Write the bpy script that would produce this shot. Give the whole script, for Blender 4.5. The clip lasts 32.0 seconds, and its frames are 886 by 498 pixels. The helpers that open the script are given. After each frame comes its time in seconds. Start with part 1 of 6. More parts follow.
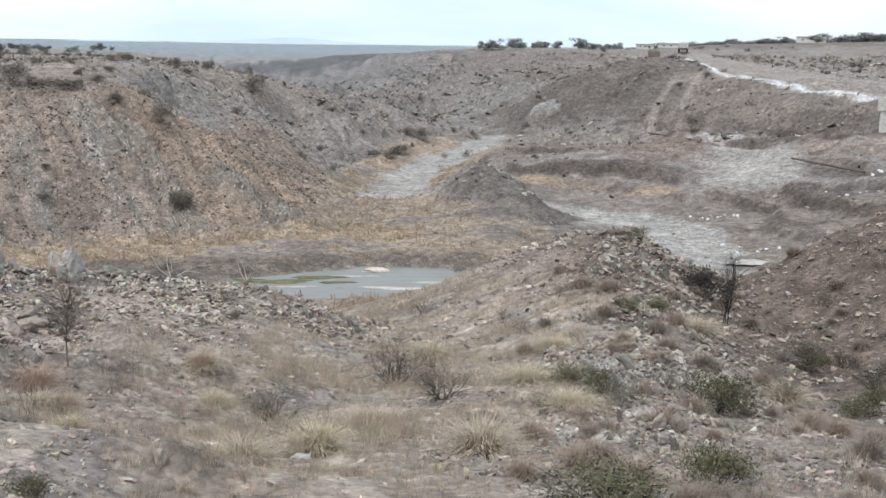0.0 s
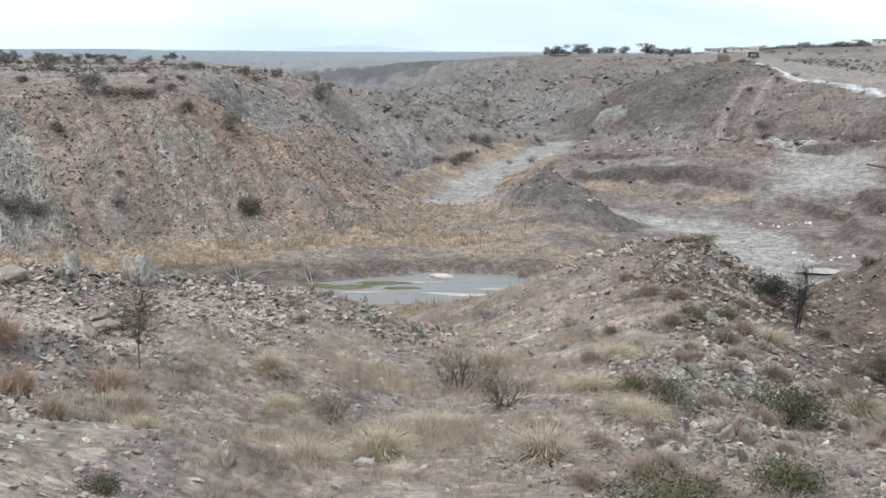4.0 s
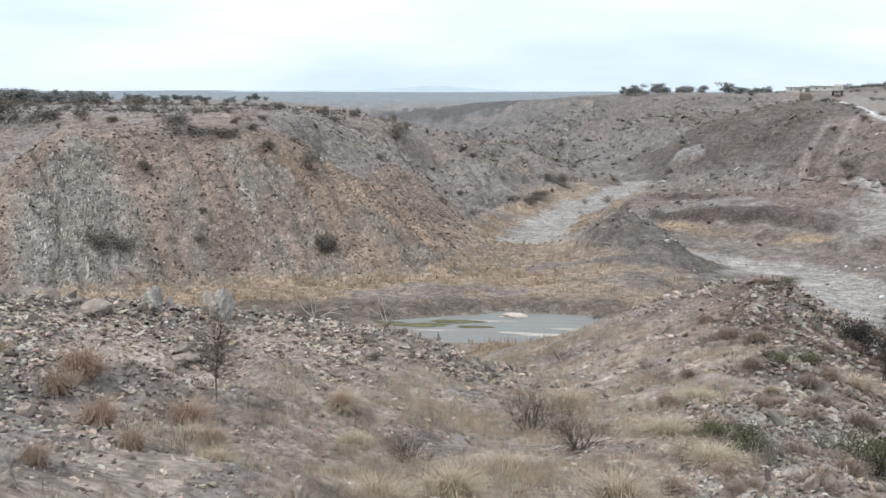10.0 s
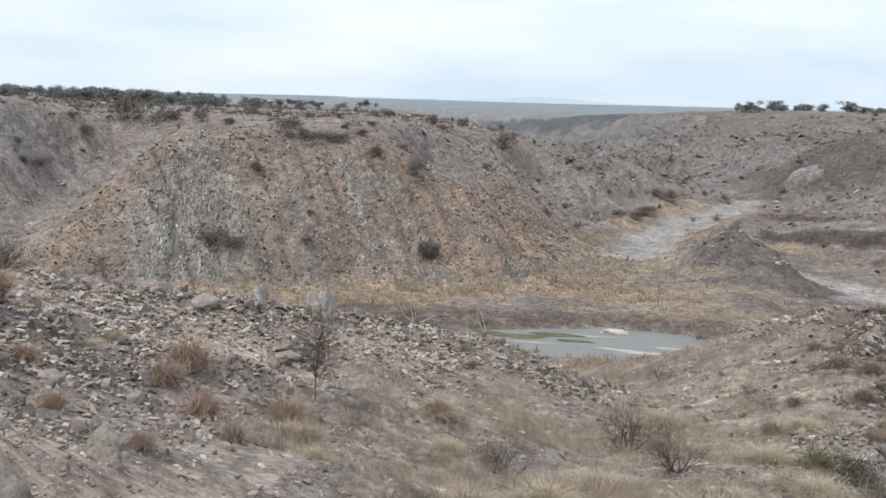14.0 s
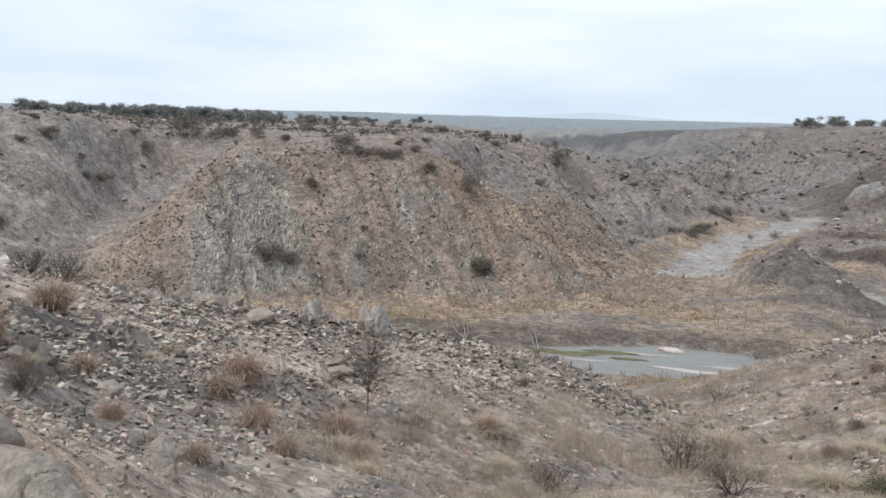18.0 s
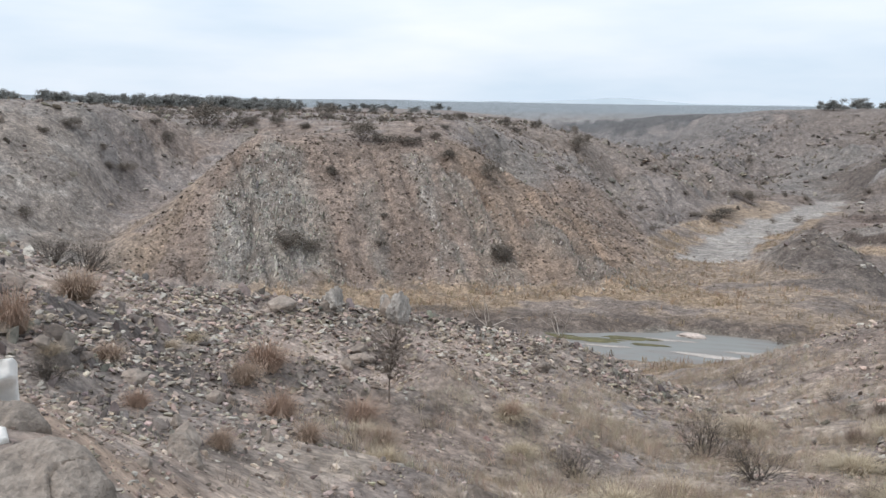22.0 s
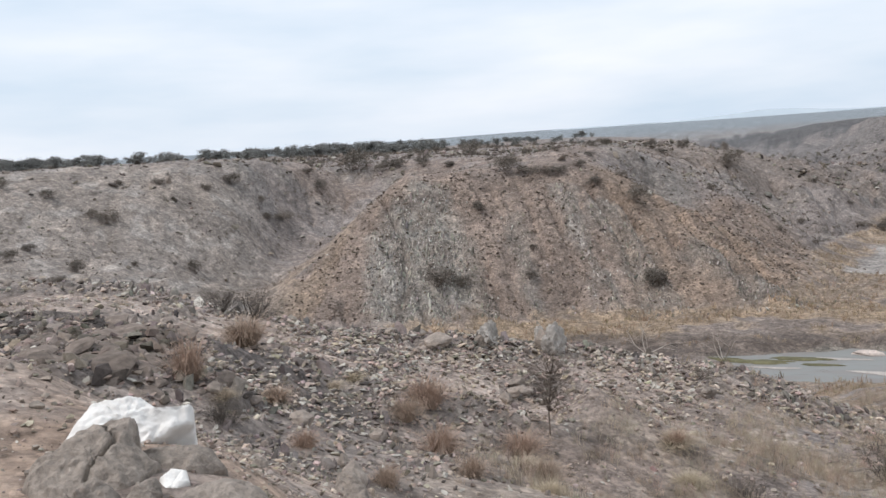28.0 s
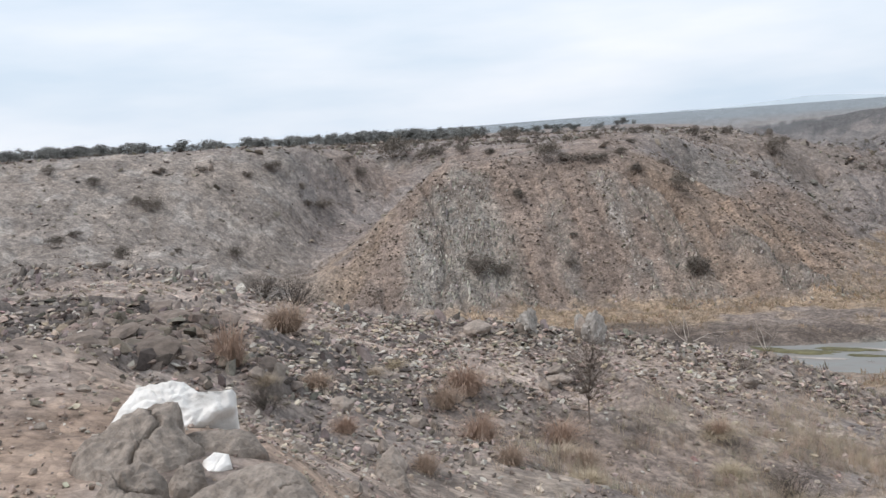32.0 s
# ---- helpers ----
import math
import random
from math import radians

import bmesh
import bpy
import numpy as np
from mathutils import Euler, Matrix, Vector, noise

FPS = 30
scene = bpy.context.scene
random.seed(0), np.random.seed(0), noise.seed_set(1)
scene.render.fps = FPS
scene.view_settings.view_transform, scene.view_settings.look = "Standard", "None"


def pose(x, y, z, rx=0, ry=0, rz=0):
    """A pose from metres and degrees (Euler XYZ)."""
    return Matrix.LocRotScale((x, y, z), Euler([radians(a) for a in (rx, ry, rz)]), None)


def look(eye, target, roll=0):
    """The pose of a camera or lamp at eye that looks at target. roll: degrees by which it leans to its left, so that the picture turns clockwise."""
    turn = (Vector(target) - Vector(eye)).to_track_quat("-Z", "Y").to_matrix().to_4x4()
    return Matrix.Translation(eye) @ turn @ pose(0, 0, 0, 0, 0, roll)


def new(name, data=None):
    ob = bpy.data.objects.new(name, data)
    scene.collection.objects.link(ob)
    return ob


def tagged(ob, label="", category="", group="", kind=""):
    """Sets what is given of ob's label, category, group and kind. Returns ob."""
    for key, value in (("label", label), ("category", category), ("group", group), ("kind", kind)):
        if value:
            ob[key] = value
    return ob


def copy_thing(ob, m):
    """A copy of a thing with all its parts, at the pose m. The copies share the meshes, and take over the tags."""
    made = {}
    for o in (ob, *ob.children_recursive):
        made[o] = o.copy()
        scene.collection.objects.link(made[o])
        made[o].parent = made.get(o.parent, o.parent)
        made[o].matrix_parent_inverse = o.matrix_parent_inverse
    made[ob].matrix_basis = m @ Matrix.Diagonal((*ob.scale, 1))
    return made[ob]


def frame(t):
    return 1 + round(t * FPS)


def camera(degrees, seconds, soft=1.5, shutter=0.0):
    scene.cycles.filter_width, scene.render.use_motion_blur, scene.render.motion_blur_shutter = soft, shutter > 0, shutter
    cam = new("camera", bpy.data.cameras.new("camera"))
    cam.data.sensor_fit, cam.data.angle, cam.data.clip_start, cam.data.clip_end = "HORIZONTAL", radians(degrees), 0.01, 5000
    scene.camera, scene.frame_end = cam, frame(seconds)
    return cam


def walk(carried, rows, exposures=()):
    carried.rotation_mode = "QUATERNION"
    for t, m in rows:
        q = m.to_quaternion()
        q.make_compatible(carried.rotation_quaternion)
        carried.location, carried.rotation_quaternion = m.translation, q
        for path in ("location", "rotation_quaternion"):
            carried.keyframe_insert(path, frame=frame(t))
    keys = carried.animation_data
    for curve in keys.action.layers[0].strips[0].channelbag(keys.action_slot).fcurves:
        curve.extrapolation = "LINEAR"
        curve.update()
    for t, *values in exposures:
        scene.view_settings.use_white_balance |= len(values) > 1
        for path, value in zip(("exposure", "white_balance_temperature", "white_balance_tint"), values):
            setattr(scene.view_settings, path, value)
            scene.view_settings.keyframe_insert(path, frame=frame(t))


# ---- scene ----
# ---------------------------------------------------------------- camera
EYE = 1.65


def view(yaw, pitch, roll, x=0.0, y=0.0, z=EYE):
    """The camera's pose: turned to the left by yaw, up by pitch, leaning by roll."""
    return pose(x, y, z, 90 + pitch, 0, yaw) @ pose(0, 0, 0, 0, 0, roll)


cam = camera(50.9, 32.0, soft=1.5)
PATH = [
    (0, 0.07, -12.15, 0.81),
    (0.5, -0.10, -12.29, 0.75),
    (1, -0.50, -12.64, 0.94),
    (1.5, -0.97, -12.91, 0.93),
    (2, -0.03, -12.81, 0.64),
    (2.5, 2.39, -12.17, 0.01),
    (3, 3.50, -11.93, 0.36),
    (3.5, 3.43, -12.06, 0.64),
    (4, 4.11, -11.80, 0.30),
    (4.5, 4.28, -11.75, 0.27),
    (6.5, 3.65, -11.29, -0.47),
    (7, 4.80, -11.24, -0.39),
    (7.5, 6.05, -11.00, -0.39),
    (8, 7.37, -10.72, 0.20),
    (8.5, 8.05, -9.98, 0.00),
    (9, 8.61, -9.45, 0.24),
    (9.5, 8.73, -9.44, -0.02),
    (10, 8.76, -9.43, 0.06),
    (10.5, 8.90, -9.26, -0.00),
    (11, 8.93, -9.22, -0.26),
    (11.5, 9.42, -9.38, -0.09),
    (12, 11.63, -9.40, 0.77),
    (12.5, 14.33, -8.81, 1.15),
    (13, 14.98, -8.96, 1.58),
    (13.5, 15.05, -8.92, 1.60),
    (15.5, 15.53, -9.06, 1.61),
    (16, 15.75, -9.34, 1.53),
    (16.5, 16.25, -9.43, 1.80),
    (17, 16.98, -8.88, 1.66),
    (17.5, 17.75, -8.37, 1.82),
    (18, 18.43, -8.03, 1.48),
    (18.5, 18.33, -8.26, 1.31),
    (19, 18.51, -8.27, 1.25),
    (19.5, 18.65, -8.41, 1.40),
    (20, 18.77, -8.38, 1.08),
    (20.5, 19.07, -8.59, 1.16),
    (21, 19.33, -8.80, 1.21),
    (21.5, 19.31, -8.74, 1.35),
    (22, 19.67, -8.85, 0.84),
    (22.5, 20.03, -9.28, 1.16),
    (23, 20.72, -9.52, 0.33),
    (23.5, 21.70, -9.52, -0.51),
    (24, 19.36, -9.50, -1.72),
    (24.5, 17.37, -8.53, -2.56),
    (26.5, 23.62, -8.01, -1.83),
    (27, 25.73, -7.04, -3.25),
    (27.5, 27.93, -6.41, -4.26),
    (28, 28.91, -6.61, -3.99),
    (28.5, 29.44, -6.95, -3.95),
    (29, 29.90, -7.19, -4.31),
    (29.5, 30.21, -7.28, -3.77),
    (30, 30.38, -7.06, -3.85),
    (30.5, 30.60, -7.11, -3.99),
    (31, 30.85, -7.16, -3.97),
    (31.5, 31.30, -7.11, -3.89),
    (32, 31.42, -7.20, -4.11),
]
walk(cam, [(row[0], view(*row[1:])) for row in PATH], [(0, 0.15, 6250, 9), (4, 0.13, 6250, 9), (9, 0.10, 6350, 10), (13, -0.02, 6400, 11), (20, -0.07, 6400, 12), (27, -0.12, 6500, 14), (32, -0.12, 6500, 14)])

# ---------------------------------------------------------------- sky and sun
SUN_UP, SUN_ROUND = 58.0, -135.0
world = bpy.data.worlds.new("sky")
scene.world = world
world.use_nodes = True
wt = world.node_tree
wt.nodes.clear()
w_out = wt.nodes.new("ShaderNodeOutputWorld")
w_bg = wt.nodes.new("ShaderNodeBackground")
w_sky = wt.nodes.new("ShaderNodeTexSky")
w_sky.sky_type, w_sky.sun_disc = "NISHITA", False
w_sky.sun_elevation, w_sky.sun_rotation = radians(SUN_UP), radians(SUN_ROUND)
w_sky.dust_density, w_sky.air_density = 4.0, 1.0
w_co = wt.nodes.new("ShaderNodeTexCoord")
w_map = wt.nodes.new("ShaderNodeMapping")
w_map.inputs["Scale"].default_value = (1.0, 1.0, 5.0)
w_noise = wt.nodes.new("ShaderNodeTexNoise")
w_noise.inputs["Scale"].default_value, w_noise.inputs["Detail"].default_value = 2.2, 5.0
w_noise.inputs["Roughness"].default_value = 0.5
w_ramp = wt.nodes.new("ShaderNodeValToRGB")
w_ramp.color_ramp.elements[0].position, w_ramp.color_ramp.elements[0].color = 0.35, (6.3, 7.6, 8.7, 1)
w_ramp.color_ramp.elements[1].position, w_ramp.color_ramp.elements[1].color = 0.68, (9.1, 9.6, 10.0, 1)
w_mix = wt.nodes.new("ShaderNodeMix")
w_mix.data_type = "RGBA"
w_mix.inputs["Factor"].default_value = 0.86
wt.links.new(w_co.outputs["Generated"], w_map.inputs["Vector"])
wt.links.new(w_map.outputs["Vector"], w_noise.inputs["Vector"])
wt.links.new(w_noise.outputs["Fac"], w_ramp.inputs["Fac"])
wt.links.new(w_sky.outputs["Color"], w_mix.inputs["A"])
wt.links.new(w_ramp.outputs["Color"], w_mix.inputs["B"])
# under the thin cloud the sky brightens evenly towards the zenith
w_xyz = wt.nodes.new("ShaderNodeSeparateXYZ")
w_rise = wt.nodes.new("ShaderNodeMapRange")
w_rise.inputs["From Min"].default_value, w_rise.inputs["From Max"].default_value = 0.25, 1.0
w_rise.inputs["To Min"].default_value, w_rise.inputs["To Max"].default_value = 1.0, 1.12
w_lift = wt.nodes.new("ShaderNodeVectorMath")
w_lift.operation = "SCALE"
wt.links.new(w_co.outputs["Generated"], w_xyz.inputs["Vector"])
wt.links.new(w_xyz.outputs["Z"], w_rise.inputs["Value"])
wt.links.new(w_mix.outputs["Result"], w_lift.inputs["Vector"])
wt.links.new(w_rise.outputs["Result"], w_lift.inputs["Scale"])
wt.links.new(w_lift.outputs["Vector"], w_bg.inputs["Color"])
w_bg.inputs["Strength"].default_value = 0.128
wt.links.new(w_bg.outputs["Background"], w_out.inputs["Surface"])
sun = new("sun", bpy.data.lights.new("sun", "SUN"))
sun.data.energy, sun.data.angle, sun.data.color = 1.7, radians(20), (1.0, 0.965, 0.92)
sun.matrix_world = look((0, 0, 0), (-math.sin(radians(SUN_ROUND)) * math.cos(radians(SUN_UP)), -math.cos(radians(SUN_ROUND)) * math.cos(radians(SUN_UP)), -math.sin(radians(SUN_UP))))

# ---------------------------------------------------------------- helpers of this place


def link(name, verts, faces, material, parent=None, label="", smooth=True, tint=None):
    """ONE mesh object out of arrays; faces all have the same number of corners, or are a list."""
    me = bpy.data.meshes.new(name)
    if isinstance(faces, np.ndarray):
        n = faces.shape[1]
        me.vertices.add(len(verts))
        me.vertices.foreach_set("co", np.asarray(verts, np.float32).ravel())
        me.loops.add(faces.size)
        me.loops.foreach_set("vertex_index", faces.astype(np.int32).ravel())
        me.polygons.add(len(faces))
        me.polygons.foreach_set("loop_start", np.arange(0, faces.size, n, dtype=np.int32))
        me.polygons.foreach_set("loop_total", np.full(len(faces), n, np.int32))
        me.update(calc_edges=True)
    else:
        me.from_pydata([tuple(v) for v in verts], [], faces)
    me.polygons.foreach_set("use_smooth", np.full(len(me.polygons), smooth))
    if tint is not None:
        at = me.color_attributes.new("tint", "FLOAT_COLOR", "POINT")
        at.data.foreach_set("color", np.concatenate([tint, np.ones((len(tint), 1))], 1).astype(np.float32).ravel())
    me.materials.append(material)
    ob = new(name, me)
    if parent is not None:
        ob.parent = parent
    if label:
        tagged(ob, label)
    return ob


def hash2(ix, iy, seed):
    h = (ix.astype(np.int64) * 374761393 + iy.astype(np.int64) * 668265263 + seed * 974711) & 0xFFFFFFFF
    h = ((h ^ (h >> 13)) * 1274126177) & 0xFFFFFFFF
    return ((h ^ (h >> 16)) & 0xFFFFFF) / float(0xFFFFFF)


def value2(x, y, seed=0):
    """Smooth noise over the plane, -1 to 1."""
    fx, fy = np.floor(x), np.floor(y)
    u, v = x - fx, y - fy
    u, v = u * u * (3 - 2 * u), v * v * (3 - 2 * v)
    a, b = hash2(fx, fy, seed), hash2(fx + 1, fy, seed)
    c, d = hash2(fx, fy + 1, seed), hash2(fx + 1, fy + 1, seed)
    return 2 * ((a * (1 - u) + b * u) * (1 - v) + (c * (1 - u) + d * u) * v) - 1


def fbm(x, y, octaves=4, seed=0, gain=0.5):
    total, amp = 0.0, 1.0
    for k in range(octaves):
        total = total + amp * value2(x * 2.03**k + 17.3 * k, y * 2.03**k - 9.1 * k, seed + k)
        amp *= gain
    return total


def step(a, b, x):
    u = np.clip((x - a) / (b - a), 0, 1)
    return u * u * (3 - 2 * u)


# ---------------------------------------------------------------- lie of the land
# Crests, feet, banks and flats, each as a line of x, y, height.
LAND = {}
LAND["camera_bank"] = [(-5.2, 3, 0.15), (-4.7, 3.7, -0.05), (-3.8, 4, -0.1), (-2.6, 3.3, -0.3), (-1.3, 2.3, -0.25), (-0.2, 2, -0.25), (0.5, 1.9, -0.25), (1.2, 2.1, -0.25), (2.3, 1.9, -0.15)]
LAND["bank_mid"] = [(-2.6, 4.3, -1.25), (-1.6, 4.3, -1.45), (-0.4, 4.4, -1.55), (1.1, 4.3, -1.65), (2.8, 4.1, -1.75)]
LAND["camera_stand"] = [(-0, 0.3, 0), (-4, 0, 0.05), (-0, -5, 0.15), (5, -0, 0.05)]
LAND["soil_mound"] = [(-6.6, 4.5, 0.28), (-6.4, 4.8, 0.08), (-5.9, 4.8, -0.12)]
LAND["soil_mound_back"] = [(-8.2, 4.8, -0.75), (-8.2, 5.7, -1.05), (-7.3, 6.1, -1.15)]
LAND["bank_foot"] = [(-2.5, 1.7, 0), (-4.8, 4.1, -0.05), (-3.8, 3.3, 0.04), (-3.3, 3.5, -0.08)]
LAND["bank_below"] = [(-4.9, 6.6, -1.39), (-4.6, 8, -1.87), (-3.6, 8.6, -2.09), (-2.7, 8.6, -2.22), (-2.5, 7.9, -2.47), (-1.2, 7.9, -2.45), (0.1, 7.8, -2.38), (1.1, 7.7, -2.32), (2.3, 8.3, -2.6), (3.6, 8.9, -2.88), (4.7, 9.1, -2.96), (5.9, 8.7, -3.35)]
LAND["dark_rock_foot"] = [(-7.7, 7.2, -0.94), (-7.9, 8.3, -1.11), (-8.3, 6.4, -0.43)]
LAND["dark_rock_top"] = [(-11.7, 8.6, -0.73), (-11.4, 9.7, -0.72), (-10.4, 10.1, -0.95)]
LAND["terrace"] = [(-17.3, 11.9, -1.06), (-16.7, 14.3, -1.38), (-15.7, 15.5, -1.91), (-29.6, 20.5, -2.41), (-27.3, 23.5, -2.8)]
LAND["terrace_lip"] = [(-31.8, 16.9, -3.35), (-31.2, 21.7, -2.48), (-29.1, 24.5, -2.9), (-26, 24.9, -3.14), (-21.2, 22.7, -3.43), (-18.9, 22.7, -3.68), (-17.2, 23.4, -4.19), (-16, 24.8, -4.46), (-14.4, 26.3, -4.8), (-13, 28.7, -5.51), (-11.4, 30.4, -6.09), (-8.8, 31.8, -6.75), (-9.7, 32.1, -6.64), (-7.3, 32.2, -6.83), (-4.8, 31.6, -7.17), (-3.4, 29.8, -7.72)]
LAND["terrace_below"] = [(-44.1, 23.5, -8.35), (-41, 28.7, -8.85), (-34.9, 31.4, -9.35), (-27, 32.2, -10.35), (-21.2, 33.9, -11.15), (-17.3, 37.2, -11.55), (-13, 39.9, -11.85), (-8, 41.2, -11.75), (-4.2, 39.8, -10.75)]
LAND["bench_mid"] = [(-8.7, 11, -2.31), (-10.9, 16.8, -3.31), (-7.9, 15, -3.24), (-6.4, 15.2, -3.81), (-10, 20.7, -5.6), (-8.3, 19.8, -5.53), (-6.5, 22.6, -5.88), (-4.3, 22.1, -5.98)]
LAND["bench_low"] = [(-6.5, 9.1, -2.08), (-5.3, 10.8, -2.6), (-6.1, 13.1, -4.01), (-4, 12.9, -4.06), (-3.1, 15.7, -4.85)]
LAND["gully"] = [(-2.3, 9.9, -3.12), (-1.8, 10.8, -3.32), (-1.4, 14.9, -4.56), (-1.1, 21, -6.12), (-1, 30, -7.94), (-3.2, 37.9, -9.49), (-3.3, 50.9, -12.37)]
LAND["spur_crest"] = [(2.2, 11.3, -3.58), (3.1, 14.7, -4.43), (5.4, 21.3, -5.3), (6.7, 29.2, -5.96), (7.5, 37.3, -5.68)]
LAND["spur_shoulder"] = [(7.8, 38.7, -5.78), (5.4, 40.6, -6.75), (3.1, 42.9, -8.12), (1, 45, -9.55)]
LAND["spur_left"] = [(0.6, 14, -4.28), (1.6, 20.9, -5.51), (3, 28.8, -6.47), (1.3, 30, -7.41)]
LAND["spur_tip_right"] = [(9.3, 36.8, -6.51), (9.1, 33.8, -6.91), (8.4, 26.7, -6.58)]
LAND["spur_back"] = [(10.8, 46.8, -11.55), (7.2, 51.5, -12.15), (2.8, 53.9, -12.55), (-2, 56, -12.95), (12.7, 44.2, -11.75), (14.3, 41.6, -11.55)]
LAND["right_gully"] = [(8.6, 16.9, -5.66), (10.1, 23.4, -6.87), (9.4, 26.9, -6.82), (10.2, 31.4, -7.4)]
LAND["right_spur_side"] = [(6.2, 16.9, -5.2), (5.2, 11.4, -3.74)]
LAND["right_hill_crest"] = [(11.5, 35.2, -7.57), (12.3, 35.4, -6.94), (13.6, 35.5, -6.06), (15.4, 35.8, -5.02), (17.3, 36.1, -4.36), (22.3, 35.6, -3.85), (28.9, 34.5, -1.85)]
LAND["right_hill_face"] = [(11.8, 30.3, -7.55), (12.5, 27.3, -7.17), (11.9, 23.7, -6.94)]
LAND["right_hill_behind"] = [(15.2, 49.7, -12.35), (19.4, 50.4, -11.35), (23.7, 50.8, -10.85), (30, 52, -10.35)]
LAND["pool_near"] = [(-11.7, 52.3, -13.3), (-9.1, 54.9, -13.3), (-4.9, 54.8, -13.3), (0.6, 57.5, -13.3)]
LAND["pool_far"] = [(-20.6, 58.3, -13.25), (-17.9, 59.1, -13.25), (-11.5, 60.4, -13.25), (-5.7, 63.7, -13.25), (0.2, 63.4, -13.25)]
LAND["pool_bank"] = [(-22.7, 57.3, -12.65), (-22.2, 60.9, -12.75), (-11.8, 62.3, -12.8), (-3.4, 64.4, -12.8), (1.8, 64.3, -12.8)]
LAND["river_right_near"] = [(10.5, 86.3, -13.35), (13, 83.6, -13.35), (15.4, 79.9, -13.35), (16.6, 73.6, -13.35), (16.6, 66.7, -13.35), (16.6, 61.8, -13.35)]
LAND["river_right_far"] = [(10.8, 90.9, -13.35), (17, 88.1, -13.35), (20.8, 83.9, -13.35), (22.5, 80.4, -13.35), (23.3, 74.8, -13.35), (23, 70, -13.35), (21.6, 61.8, -13.35)]
LAND["river_up_right"] = [(-1.3, 94.8, -13.35), (-2.3, 104.9, -13.35), (0.1, 116.2, -13.35), (3.2, 128, -13.35), (7.1, 146.7, -13.35), (11, 166.9, -13.35)]
LAND["river_up_left"] = [(-8.5, 94.1, -13.35), (-7.8, 104.4, -13.35), (-6.3, 117.1, -13.35), (-3.4, 129.9, -13.35), (1, 142.5, -13.35), (5.8, 157.7, -13.35), (9.4, 171.2, -13.35)]
LAND["knoll_behind"] = [(23.7, 203.6, -5.1), (28.8, 220.1, -3.8), (19.8, 195, -5.32)]
LAND["flat"] = [(-7.6, 85.6, -12.85), (-7.2, 70.7, -12.55), (0.7, 66.9, -12.55), (5, 69.3, -12.55), (-1.3, 86.1, -12.85)]
LAND["mound_crest"] = [(3.4, 89.9, -8.98), (4.9, 87.9, -9.73), (6.4, 86.3, -10.56), (8.4, 84.1, -11.63), (10, 81.9, -12.58)]
LAND["mound_foot"] = [(-1.3, 78.6, -12.75), (2.1, 78, -12.75), (5.4, 77.8, -12.8), (8.3, 78, -12.9), (10.6, 79.8, -13.1)]
LAND["mound_back"] = [(4.2, 110.8, -12.4), (7.1, 103.8, -12.6), (10, 94.7, -13), (11.1, 89.3, -13.2)]
LAND["bank_foot_right"] = [(11.8, 90, -13.2), (16.9, 87.9, -13.2), (20.8, 83.9, -13.2), (22.6, 80.7, -13.2)]
LAND["bank_top_right"] = [(3.8, 101.9, -10.27), (7, 103.8, -10.13), (10.9, 104.9, -10.2), (15.9, 103.8, -10.57), (20.4, 101, -10.91), (24, 98.1, -11.21)]
LAND["bank_base_right"] = [(8.9, 102.5, -12.9), (13.1, 100.6, -13), (18.6, 97.1, -12.95), (23.4, 94.9, -12.9)]
LAND["bank_shelf"] = [(8.6, 127.7, -11.52), (15.2, 131.1, -11.47), (21.1, 128.3, -11.09), (25.8, 121.3, -10.61), (28.1, 112.6, -10.35)]
LAND["gravel_patch"] = [(32.1, 113.6, -9.44), (35.8, 111.4, -9.17), (39.2, 106, -8.82), (40.9, 105.4, -8.29)]
LAND["patch_front"] = [(23.4, 86.1, -12.9), (26.9, 85.2, -12.8), (30.6, 85.5, -12.7), (32.2, 82.7, -12.5)]
LAND["front_flat"] = [(22.8, 76.6, -12.75), (26.7, 76.8, -12.6), (31.8, 76.7, -12.4), (26.5, 69.6, -12.9), (22.9, 67.8, -13.2)]
LAND["knoll_foot"] = [(11.9, 170.6, -12.85), (15.6, 165.3, -12.14), (19.7, 154.8, -12.12), (25.7, 145.8, -11.66), (29.3, 135.9, -10.77)]
LAND["knoll_top"] = [(18.8, 179, -6.43), (23.6, 180.5, -3.45), (29, 180.7, -1.58), (34.3, 180.8, -0.24), (39.8, 181.7, 0.67), (44.4, 182.7, 0.4)]
LAND["knoll_right"] = [(44, 162.1, -3.76), (40.8, 146.4, -5.38), (37.1, 134, -7.18), (33.9, 124.5, -8.27)]
LAND["road_edge"] = [(52.1, 208.6, 0.35), (48.2, 168.2, -1.86), (49.2, 147, -2.44), (50, 126.5, -3.03), (51.2, 110.7, -3.4), (58.3, 93.3, -4.55)]
LAND["road_far"] = [(66.1, 261.8, 2.15), (62.5, 205.7, -0.2), (63.3, 173.9, -1.4), (64.8, 140.8, -2.45), (74.2, 118.7, -3.85)]
LAND["cut_mid"] = [(37, 123.6, -8.53), (40.7, 122.4, -8.08), (43.5, 118.2, -7.47), (45.4, 112.2, -6.88), (46.7, 101.8, -6.2)]
LAND["cut_low"] = [(31.8, 82, -11.47), (34.4, 79.9, -10.88), (36.2, 78, -10.25)]
LAND["mound_flank"] = [(0.7, 87, -11.29), (3.2, 83.9, -11.31), (5.7, 81.8, -11.71), (7.6, 80.6, -12.29)]
LAND["bank_lip_right"] = [(9.6, 93.5, -13.05), (14.8, 91.8, -12.94), (19.8, 88.8, -12.71), (22, 84.7, -12.79)]
LAND["knoll_cut"] = [(15.9, 170.3, -8.28), (18.8, 169, -7.56)]
